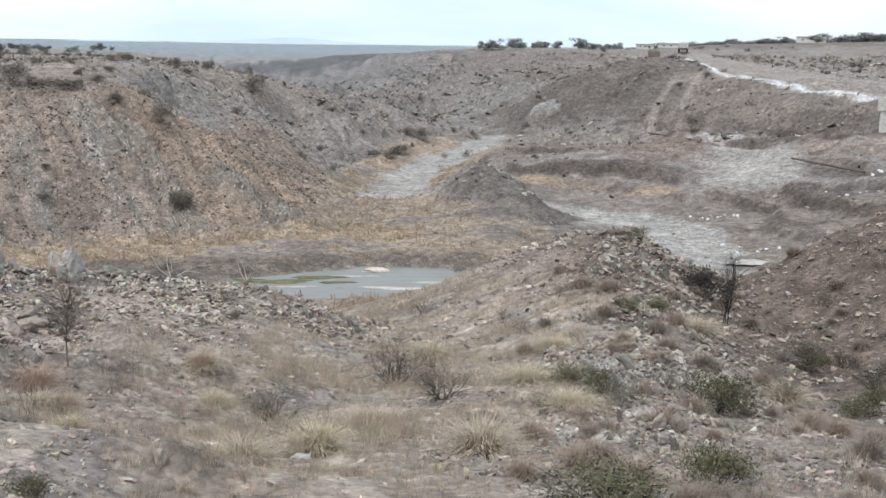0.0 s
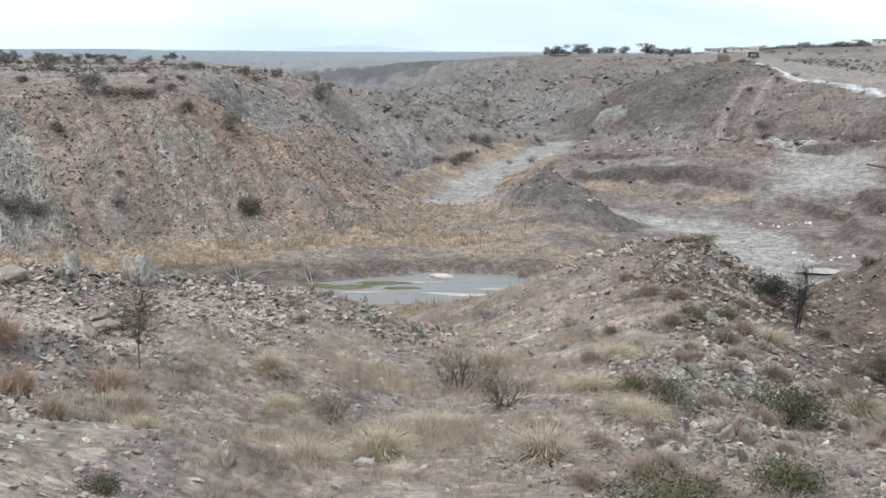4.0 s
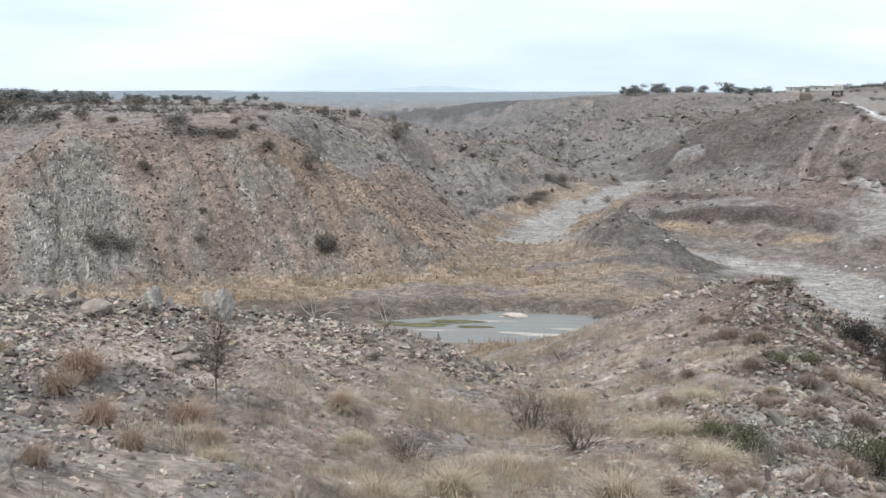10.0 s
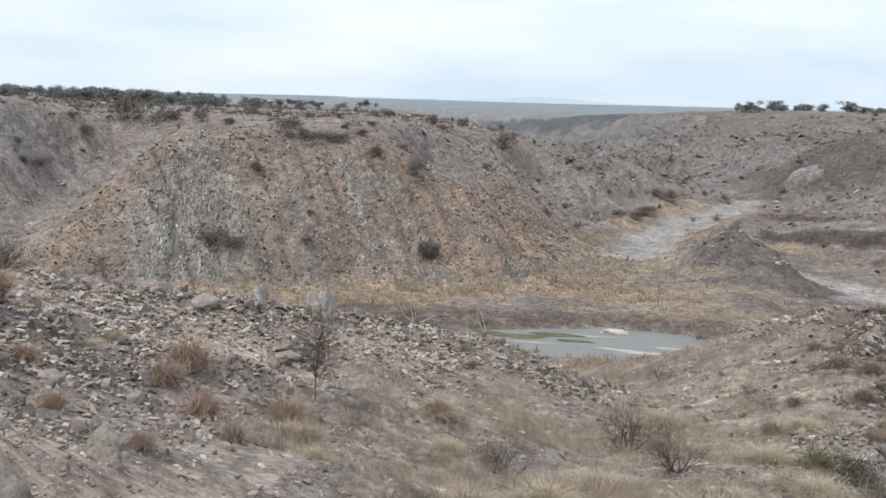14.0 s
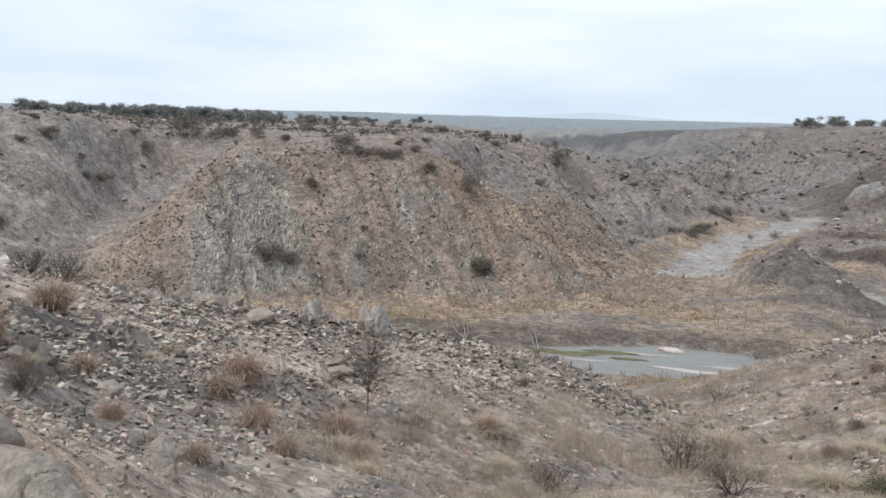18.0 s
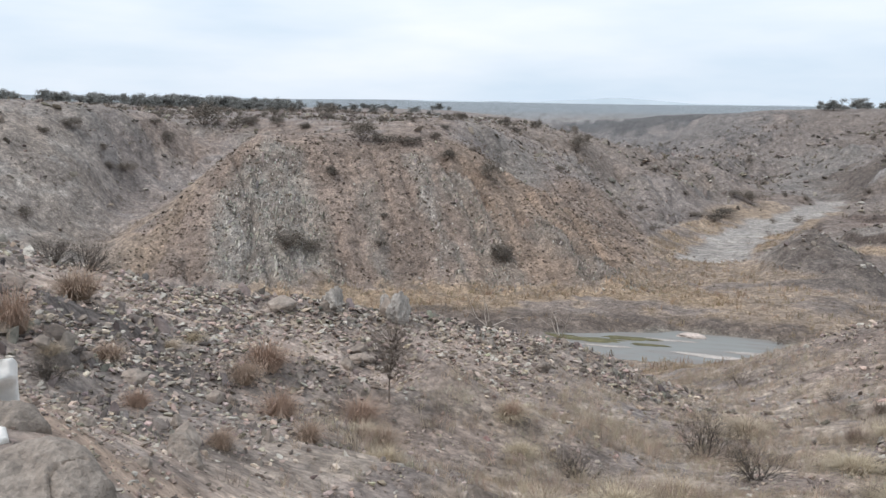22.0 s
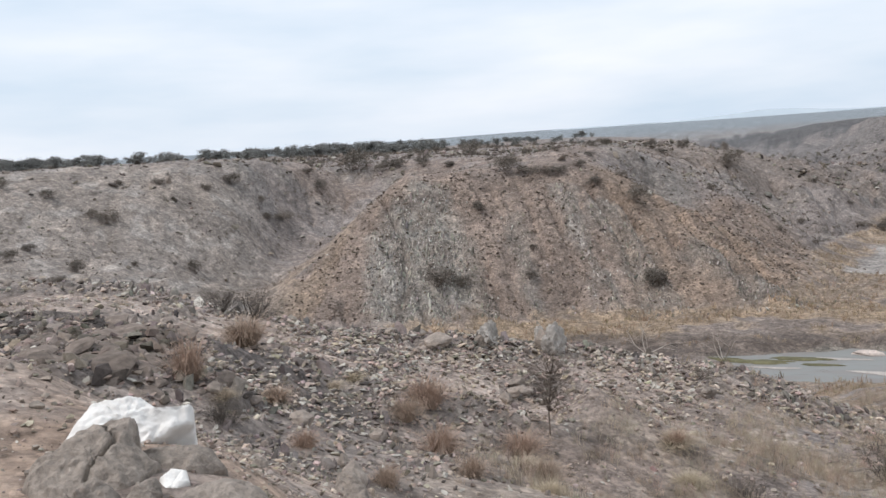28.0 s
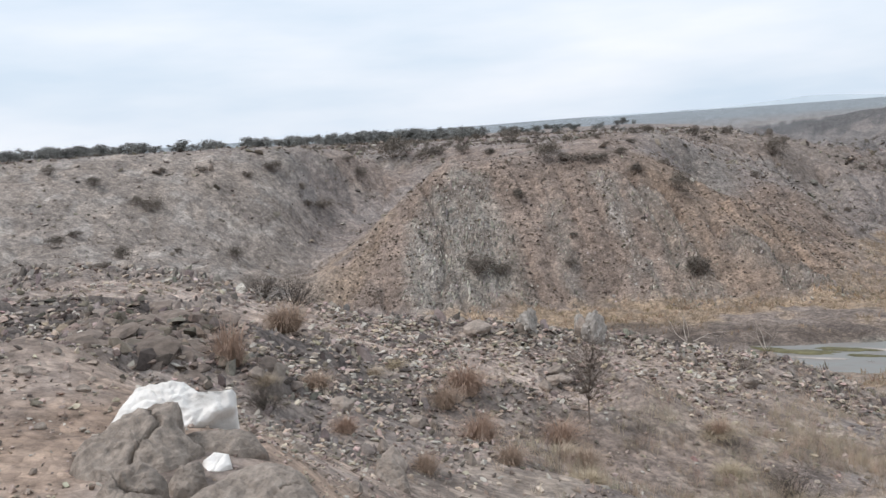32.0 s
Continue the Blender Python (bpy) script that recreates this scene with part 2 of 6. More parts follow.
LAND["knoll_face"] = [(21.3, 168.7, -7.81), (26.2, 168, -6.21), (30.8, 166.2, -5.56), (33.9, 161.5, -5.78)]
LAND["knoll_gully"] = [(29.4, 134.8, -10.58), (32.2, 146.5, -8.12), (36.3, 158.9, -5.15), (41.2, 171.1, -2.32)]
LAND["fan_pad"] = [(33.2, 120.5, -8.82), (35.4, 116.8, -8.87)]
LAND["fan_foot"] = [(25.6, 91.5, -11.03), (28.4, 90.7, -11.04), (30.9, 89.8, -10.83), (33.6, 89.9, -10.31)]
LAND["cut_lip"] = [(32.2, 86.2, -10.44), (33.8, 83.4, -10.53), (35.2, 81.8, -10.51)]
LAND["pipe_shelf"] = [(35.2, 94.7, -9.08), (37.1, 90.7, -9.25), (39.1, 86.6, -9.44)]
LAND["cut_top"] = [(42, 146.1, -4.48), (44.7, 135.8, -4.53), (47.4, 125.4, -4.57), (48.6, 114.1, -4.94)]
LAND["back_hump"] = [(8.2, 231.9, -2.49), (15.4, 237.5, -0.14), (22.2, 235, -0.98), (26, 224.5, -3.03)]
LAND["back_hollow"] = [(9.6, 199.8, -8), (15.2, 195.4, -7.13), (7.9, 185.8, -11.21), (11.8, 176.6, -12.31)]
LAND["plateau_mid"] = [(-46, 184.4, -2), (-63.3, 195, -1.3), (-85.4, 191.8, -0.9), (-107.5, 186.2, -0.7), (-132.4, 169.4, -0.2), (-148.6, 133.8, 0.5)]
LAND["field_right"] = [(84.2, 308.7, 4.11), (112.1, 310.4, 4.84), (136.8, 300.3, 5.79), (184.5, 273.6, 3.65), (335.5, 497.4, 7.65), (205.2, 563.8, 6.65), (124.7, 586.9, 3.65)]
LAND["back_rim"] = [(-16.1, 249.5, -0.05), (-4.2, 245, 0.84), (15.8, 239.5, 0.7), (29.8, 238.1, 1.16), (38.9, 241.9, 1.27), (54.4, 254.2, 2.01)]
LAND["back_rim_behind"] = [(-20.9, 299.3, -0.35), (20.9, 299.3, 0.15), (70.7, 332.6, 0.65)]
LAND["back_mid"] = [(-16.7, 185.2, -9.86), (-8.2, 195.8, -9.22), (1.2, 205, -9.59)]
LAND["back_low"] = [(-11.4, 135.1, -11.6), (-5.8, 140.3, -11.6), (0.1, 150.1, -11.8), (4.9, 158.5, -12.2)]
LAND["mesa_top"] = [(-72.3, 413.7, -6.58), (-58.5, 395.7, -2.4), (-33.4, 378.5, -1.05)]
LAND["mesa_foot"] = [(-59.8, 324.5, -11.5), (-42.6, 286.9, -10.68), (-24, 238.8, -9.88)]
LAND["canyon"] = [(-62.4, 293.4, -7.35), (-80.1, 412.3, -8.35)]
LAND["right_shoulder"] = [(-36.3, 124.8, -1.02), (-30.5, 131.5, -1.83), (-26.9, 137.4, -3.13), (-22.5, 148.3, -4.73)]
LAND["shoulder_face"] = [(-17.6, 128.8, -6.92), (-12.3, 121.4, -9.27), (-20.4, 110.1, -7.06), (-14.2, 103, -10.17)]
LAND["shoulder_foot"] = [(-11.3, 99.3, -12.75), (-9.8, 109.6, -12.85), (-7.3, 125.1, -12.95), (-0.6, 146.6, -12.95)]
LAND["hollow"] = [(-26.4, 97.5, -7.64), (-23.3, 99.3, -8.36), (-29.3, 101.9, -5.94)]
LAND["toe_crest"] = [(-25.4, 109.1, -4.45), (-18.5, 96.2, -8.29), (-12.8, 85, -11.25), (-9.2, 76.4, -13.01)]
LAND["hill_rim"] = [(-44.7, 74.6, -1.19), (-38.7, 77.4, -1.8), (-32.7, 80.6, -2.24), (-30, 83.8, -2.04), (-32.9, 92.3, -0.94), (-31.3, 103.4, -0.92)]
LAND["hill_face"] = [(-39.1, 69.8, -6.28), (-33.6, 71.5, -7.11), (-26.9, 74.3, -7.51), (-20.3, 77.4, -7.96), (-15.5, 78.5, -9.27)]
LAND["hill_foot"] = [(-39.5, 57.8, -11.33), (-36.2, 59.3, -12.19), (-31.3, 62.6, -12.38), (-26.6, 67, -12.35), (-20.5, 68.3, -12.35), (-14.3, 69.2, -12.35), (-7.6, 70.1, -12.45)]
LAND["hill_flank"] = [(-44.7, 74.6, -1.09), (-47, 70.8, -4.25), (-47.8, 65.4, -7.75), (-46.4, 57.7, -10.76)]
LAND["side_valley"] = [(-58, 66.2, -10.92), (-58, 71.4, -10.54), (-54.3, 58.8, -10.6), (-65.8, 83.1, -8.13), (-70.2, 103.4, -3.75)]
LAND["left_hill_rim"] = [(-94, 34.2, 0.15), (-85.1, 61.5, 1.53), (-80.5, 67.4, 1.5), (-75.4, 74.5, 1.11), (-71.4, 83.7, 0.34), (-73.1, 97.7, -0.05)]
LAND["left_hill_face"] = [(-71.4, 51.4, -3.29), (-67.8, 59.1, -4.3), (-64.1, 66, -5.2), (-65.3, 75.8, -3.97)]
LAND["left_hill_foot"] = [(-65.8, 29.3, -8.85), (-61.1, 43.4, -6.49), (-56.8, 48.9, -7.4), (-54, 54.9, -8.17)]
LAND["plateau_left"] = [(-121.2, 70, 0.35), (-113.1, 113.1, -0.35), (-86, 122.9, -0.75), (-61, 114.8, -0.95), (-52.4, 129.8, -1.35), (-46.9, 163.4, -2.35)]
LAND["plateau_edge"] = [(-107.8, 48, 0.75), (-93.8, 68.2, 0.7), (-84.9, 82, 0.55), (-82.7, 95.1, 0.15), (-110.9, 64, 0.65), (-95, 91.7, 0.35)]
LAND["plateau_far"] = [(-271.9, 126.8, 2.85), (-236.4, 184.7, 1.85), (-208.4, 215.8, 0.85), (-176.3, 242.7, 0.05), (-150.2, 282.5, -0.15), (-112.9, 310.1, -0.35), (-88, 328.4, -2.35)]
LAND["plain"] = [(-634.4, 295.8, 2.65), (-495, 495, -0.35), (-350, 606.2, -1.35), (-216.3, 665.7, -1.35), (-111.3, 792.2, -1.35), (61, 697.3, -0.35), (232.9, 869.3, 1.65)]
LAND["behind"] = [(-59.1, -10.4, 0.65), (-51.4, -61.3, 1.65), (-0, -80, 1.65), (51.4, -61.3, 0.65), (60, -0, -2.35), (52, 30, -4.35), (-492.4, -86.8, 3.65), (-0, -500, 3.65), (492.4, -86.8, 3.65), (321.4, 383, 5.65)]


def along(points):
    """Points spread along a line of the land, closer together near the camera's bank."""
    out = []
    for a, b in zip(points[:-1], points[1:]):
        a, b = np.array(a), np.array(b)
        n = max(1, int(np.ceil(np.linalg.norm(b - a)[()] / max(1.2, 0.09 * np.hypot(*((a + b) / 2)[:2])))))
        out += [a + (b - a) * k / n for k in range(n)]
    return out + [np.array(points[-1])]


KNOTS = np.concatenate([np.array(along(v)) for v in LAND.values()])
_, keep = np.unique((KNOTS[:, :2] / 0.25).round(), axis=0, return_index=True)
KNOTS = KNOTS[np.sort(keep)]
gap = np.hypot(KNOTS[:, None, 0] - KNOTS[None, :, 0], KNOTS[:, None, 1] - KNOTS[None, :, 1])
WEIGHT = np.linalg.solve(gap - np.diag(0.01 + 0.0006 * np.hypot(KNOTS[:, 0], KNOTS[:, 1])), KNOTS[:, 2])


def base(x, y):
    """The smooth height of the land."""
    x, y = np.asarray(x, np.float32).ravel(), np.asarray(y, np.float32).ravel()
    kx, ky, w = KNOTS[:, 0].astype(np.float32), KNOTS[:, 1].astype(np.float32), WEIGHT.astype(np.float32)
    z = np.empty(len(x), np.float64)
    for i in range(0, len(x), 20000):
        d = x[i:i + 20000, None] - kx
        e = y[i:i + 20000, None] - ky
        z[i:i + 20000] = np.sqrt(d * d + e * e) @ w
    return z


def line_gap(x, y, points):
    """The distance over the plane to a line of the land."""
    best = np.full(len(x), 1e9)
    for a, b in zip(points[:-1], points[1:]):
        ax, ay, bx, by = a[0], a[1], b[0], b[1]
        t = np.clip(((x - ax) * (bx - ax) + (y - ay) * (by - ay)) / ((bx - ax) ** 2 + (by - ay) ** 2 + 1e-9), 0, 1)
        best = np.minimum(best, np.hypot(x - ax - t * (bx - ax), y - ay - t * (by - ay)))
    return best


def inside(x, y, ring):
    """Which points lie inside a ring."""
    hit = np.zeros(len(x), bool)
    for (ax, ay), (bx, by) in zip(ring, ring[1:] + ring[:1]):
        if ay != by:
            hit ^= ((ay > y) != (by > y)) & (x < (bx - ax) * (y - ay) / (by - ay) + ax)
    return hit


# beds of rock dip to the right across the valley: q counts metres through them
def beds(x, y, z):
    return 0.9 * x + 0.42 * y + 0.4 * z


def hill_mask(x, y, z):
    """The face of the hill beyond the pool."""
    ring = [(-49, 64), (-46, 78), (-31, 86), (-22, 104), (-9, 98), (-5, 76), (-14, 69.5), (-27, 66.5), (-37, 58.5), (-44, 55)]
    d = np.full(len(x), 99.0)
    inn = inside(x, y, ring)
    closed = ring + ring[:1]
    edge = line_gap(x, y, closed)
    d = np.where(inn, -edge, edge)
    return step(2.5, -1.5, d)


# ribs of grey rock that run down the face of the hill: the broad outcrop, then four narrow ones
OUTCROP = [(-43.7, 72.6), (-41.5, 74.3), (-38.5, 71.7), (-35.7, 68.4), (-31.5, 63.7), (-33.6, 60.5), (-38.2, 57.8), (-40.9, 60.3), (-43.0, 66.2)]
RIBS = [([(-33.5, 73.6), (-30.5, 68.8), (-27.6, 65.1)], 1.3), ([(-31.1, 79.3), (-27.3, 73.8), (-22.4, 68.0)], 1.5), ([(-27.0, 78.1), (-23.5, 75.4), (-20.6, 71.2), (-17.1, 67.7)], 2.6), ([(-18.5, 77.1), (-14.2, 75.5), (-11.5, 73.5), (-8.1, 68.8)], 3.0), ([(-41.3, 73.3), (-36.2, 68.8), (-32.0, 64.1)], 1.6)]
STREAK = [(-28.4, 74.9), (-26.9, 73.3), (-25.4, 71.5)]

RIVER_UP = [p[:2] for p in LAND["river_up_left"]] + [p[:2] for p in LAND["river_up_right"]][::-1]
RIVER_RIGHT = [p[:2] for p in LAND["river_right_far"]] + [(20, 53)] + [p[:2] for p in LAND["river_right_near"]][::-1] + [(8, 88)]
ROAD = [p[:2] for p in LAND["road_edge"]] + [p[:2] for p in LAND["road_far"]][::-1]
POOL = [(-10.2, 56.2)] + [p[:2] for p in LAND["pool_near"][1:]] + [(3, 57), (4, 62)] + [p[:2] for p in LAND["pool_far"][2:]][::-1] + [(-14.0, 59.6)]
PATCH = [p[:2] for p in LAND["gravel_patch"]] + [p[:2] for p in LAND["fan_foot"]][::-1]


def ring_mask(x, y, ring, soft, wobble=0.0):
    w = wobble * fbm(x / 4, y / 4, 3, 71) if wobble else 0
    d = np.where(inside(x, y, ring), -1, 1) * line_gap(x, y, ring + ring[:1]) + w
    return step(soft, -soft, d)


def land(x, y):
    """Height of the ground with its relief, and how much of each cover it carries."""
    x, y = np.asarray(x, float).ravel(), np.asarray(y, float).ravel()
    z0 = base(x, y)
    r = np.hypot(x, y)
    az = np.degrees(np.arctan2(-x, y))
    hill = hill_mask(x, y, z0)
    q = beds(x, y, z0) + 1.1 * fbm(x / 7, y / 7, 3, 5) + 0.5 * fbm(x / 2, y / 2, 2, 6)
    river = np.maximum(ring_mask(x, y, RIVER_UP, 0.8, 1.0) * step(180, 172, r), ring_mask(x, y, RIVER_RIGHT, 0.7, 0.8))
    pool = ring_mask(x, y, POOL, 0.5)
    road = ring_mask(x, y, ROAD, 1.0)
    patch = ring_mask(x, y, PATCH, 1.5, 2.0)
    wet = np.maximum(river, pool)
    flat = np.maximum(np.maximum(wet, road), patch)
    # ochre flats beside the water and along the feet of the hills
    low = step(-11.6, -12.2, z0) * step(26, 34, r) * step(175, 140, r)
    meadow = np.maximum(step(9, 4, line_gap(x, y, LAND["hill_foot"])), 0.8 * step(1.6, 0.6, line_gap(x, y, LAND["bank_base_right"])))
    meadow = np.maximum(meadow, np.maximum(0.8 * step(3.5, 1.0, line_gap(x, y, LAND["river_up_right"])), 0.7 * step(5, 2, line_gap(x, y, LAND["shoulder_foot"]))))
    meadow = np.maximum(meadow, 0.5 * step(1.8, 3.2, line_gap(x, y, LAND["pool_far"])) * step(26, 18, line_gap(x, y, LAND["flat"])) * step(-5, -1, az))
    meadow = np.maximum(meadow, 0.45 * step(7, 3, line_gap(x, y, LAND["flat"])))
    straw = low * meadow * step(-0.6, 0.2, fbm(x / 5, y / 2.5, 4, 21) + 0.2) * (1 - wet)
    # straw in the gully and on the slopes of the spur
    g = line_gap(x, y, LAND["gully"])
    s = line_gap(x, y, LAND["spur_left"])
    near_straw = np.maximum(step(7.0, 2.0, g + 1.6 * fbm(x / 2.2, y / 2.2, 3, 8)), step(3.2, 0.5, s + 1.5 * fbm(x / 2, y / 2, 3, 9)))
    near_straw *= step(62, 45, r)
    straw = np.maximum(straw, near_straw * step(-0.6, 0.3, fbm(x / 1.1, y / 1.1, 3, 31) + 0.2))
    # rock along the beds
    band = value2(q / 1.9, q * 0 + 3.3, 40) + 0.55 * value2(q / 0.7, 0.02 * y + 8, 41)
    ragged = 1.2 * fbm(x / 2.5, y / 2.5, 3, 44)
    band_hill = 0.35 * step(0.45, 1.0, band)
    for rib, reach in RIBS:
        band_hill = np.maximum(band_hill, 0.8 * step(reach, 0.25 * reach, line_gap(x, y, rib) + 0.6 * ragged))
    outcrop = ring_mask(x, y, OUTCROP, 1.5, 1.3)
    band_hill = np.maximum(band_hill, outcrop)
    rim_fade = step(-1.6, -3.4, z0)
    rock = hill * band_hill * np.maximum(rim_fade, outcrop) * step(-0.8, 0.1, fbm(x / 3, y / 3, 3, 50) + 0.35)
    # rock at the lip of the bench, the bench itself, the spur's crest
    lip = line_gap(x, y, LAND["terrace_lip"])
    crest = line_gap(x, y, LAND["spur_crest"] + LAND["spur_shoulder"][:2] + LAND["spur_tip_right"][:2])
    bench = step(5, 9, az) * step(41, 36, r) * step(6.2, 8.0, r) * step(0.0, 2.0, g - 4.5)
    patches = fbm(x / 2.6, y / 2.6, 4, 61)
    near_rock = np.maximum(step(3.4, 0.6, lip + 1.6 * patches), 0.9 * bench * step(-0.05, 0.5, patches))
    near_rock = np.maximum(near_rock, step(2.8, 0.5, crest + 1.5 * patches) * step(5, 9, r))
    near_rock = np.maximum(near_rock, step(3.8, 2.2, line_gap(x, y, LAND["dark_rock_top"] + LAND["dark_rock_foot"]) + 0.6 * patches))
    near_rock *= step(48, 43, r) * step(6.4, 8.8, r)
    far_rock = step(60, 85, r) * step(330, 250, r) * (1 - hill) * (1 - low) * step(0.12, 0.7, fbm(x / 9, y / 9, 4, 66)) * 0.8
    left_face = step(38, 42, az) * step(55, 62, r) * step(112, 104, r)
    far_rock = np.where(left_face > 0.3, 0.25 * far_rock, far_rock)
    far_rock = np.maximum(far_rock, 0.35 * left_face * step(0.1, 0.9, fbm(x / 7, y / 7, 4, 67) + 0.2))
    knoll = step(14, 5, np.hypot(x - 17, y - 150)) * step(-0.3, 0.3, fbm(x / 5, y / 5, 3, 68) + 0.2)
    far_rock = np.maximum(far_rock, knoll)
    mound = line_gap(x, y, LAND["mound_crest"])
    far_rock = np.maximum(far_rock, step(8, 4, mound) * step(-0.6, 0.1, fbm(x / 2, y / 2, 3, 69)) * (z0 > -13))
    rock = np.maximum(rock, np.maximum(near_rock, far_rock)) * (1 - flat)
    straw = straw * (1 - flat) * (1 - 0.8 * np.maximum(near_rock, far_rock))
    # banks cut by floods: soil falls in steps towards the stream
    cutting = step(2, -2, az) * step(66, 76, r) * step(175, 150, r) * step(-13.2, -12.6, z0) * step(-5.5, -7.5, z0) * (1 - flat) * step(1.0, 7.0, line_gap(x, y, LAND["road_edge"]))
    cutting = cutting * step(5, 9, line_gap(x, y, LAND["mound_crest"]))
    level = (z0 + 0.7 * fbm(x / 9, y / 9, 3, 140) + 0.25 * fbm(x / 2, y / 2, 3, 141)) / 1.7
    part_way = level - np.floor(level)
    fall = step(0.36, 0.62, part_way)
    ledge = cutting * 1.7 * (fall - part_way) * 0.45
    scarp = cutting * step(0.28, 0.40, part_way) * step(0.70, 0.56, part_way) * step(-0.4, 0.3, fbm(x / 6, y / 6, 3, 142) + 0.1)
    # relief
    open_land = (1 - flat) * step(1.0, 7.0, line_gap(x, y, LAND["road_edge"]))
    rims = line_gap(x, y, LAND["left_hill_rim"])
    for name in ("hill_rim", "right_shoulder", "back_rim", "knoll_top", "plateau_left"):
        rims = np.minimum(rims, line_gap(x, y, LAND[name]))
    calm = 0.35 + 0.65 * step(2, 10, rims)
    size = np.clip(r / 40, 0.12, 1.0)
    top = 1 - 0.75 * step(-3.2, -1.4, z0) * step(70, 80, r)
    right = step(3, -3, az)
    floor = step(-11.0, -12.0, z0) * step(50, 56, r)
    z = z0 + open_land * calm * top * (1 - 0.35 * right) * (1 - 0.8 * floor) * (0.45 * step(30, 80, r) * fbm(x / 11, y / 11, 3, 1) + 0.30 * step(20, 70, r) * fbm(x / 3.4, y / 3.4, 3, 2))
    close = step(6, 16, r)
    z = z + open_land * ((0.04 + 0.06 * close) * size**0.5 * fbm(x / 1.3, y / 1.3, 3, 3) + (0.006 + 0.02 * close) * fbm(x / 0.4, y / 0.4, 2, 4) * step(40, 18, r))
    z = z + ledge
    slopes = (1 - 0.85 * right * step(202, 188, r)) * 0.7 * step(95, 125, r) * step(420, 330, r) * step(-12.4, -10.5, z0) * step(-3.0, -6.0, z0) * (1 - hill)
    z = z + open_land * slopes * step(5, 16, rims) * (7.5 * (0.30 - np.abs(fbm(x / 24, y / 24, 3, 120))) + 3.0 * (0.3 - np.abs(fbm(x / 8, y / 8, 3, 121))))
    rill = np.abs(fbm((x * 0.9 + y * 0.42 + 0.4 * z0) / 2.6, (y * 0.9 - x * 0.42) / 16, 3, 90))
    thread = np.abs(fbm((x * 0.9 + y * 0.42 + 0.4 * z0) / 1.0, (y * 0.9 - x * 0.42) / 9, 2, 91))
    slope_land = hill * rim_fade + left_face * 0.3 + step(95, 120, r) * step(260, 220, r) * step(-12, -9, z0) * step(-0.5, -3.0, z0)
    z = z - np.clip(slope_land, 0, 1) * (0.6 * step(0.45, 0.0, rill) + 0.32 * step(0.3, 0.0, thread) * step(-0.5, 0.4, fbm(x / 5, y / 5, 3, 92)) - 0.15)
    z = z + hill * rock * (0.22 + 0.25 * band)
    blocks = np.abs(fbm(beds(x, y, z0) / 0.55, (y - 0.4 * x) / 1.4, 2, 95))
    z = z + near_rock * open_land * (0.15 * step(0.1, 0.6, blocks) + 0.06 * patches) * np.clip(r / 18, 0.15, 1)
    z = z + far_rock * open_land * calm * top * (0.4 + 0.5 * step(110, 140, r)) * (np.abs(fbm(x / 2.2, y / 2.2, 3, 96)) - 0.3)
    z = z + straw * 0.05 * fbm(x / 0.6, y / 0.6, 2, 97)
    z = z - 0.25 * pool - 0.05 * river
    red = step(0.1, 0.9, fbm(x / 14, y / 14, 3, 77) + 0.25 * step(-12, -2, z0)) * open_land
    return dict(z=z, z0=z0, r=r, az=az, q=q, hill=hill, rock=rock, near_rock=near_rock, far_rock=far_rock, straw=straw, river=river, pool=pool, road=road, patch=patch, low=low, red=red, band=band, left_face=left_face, bench=bench, scarp=scarp, outcrop=outcrop * hill)


def mix(a, b, m):
    return a * (1 - m[:, None]) + np.array(b)[None, :] * m[:, None]


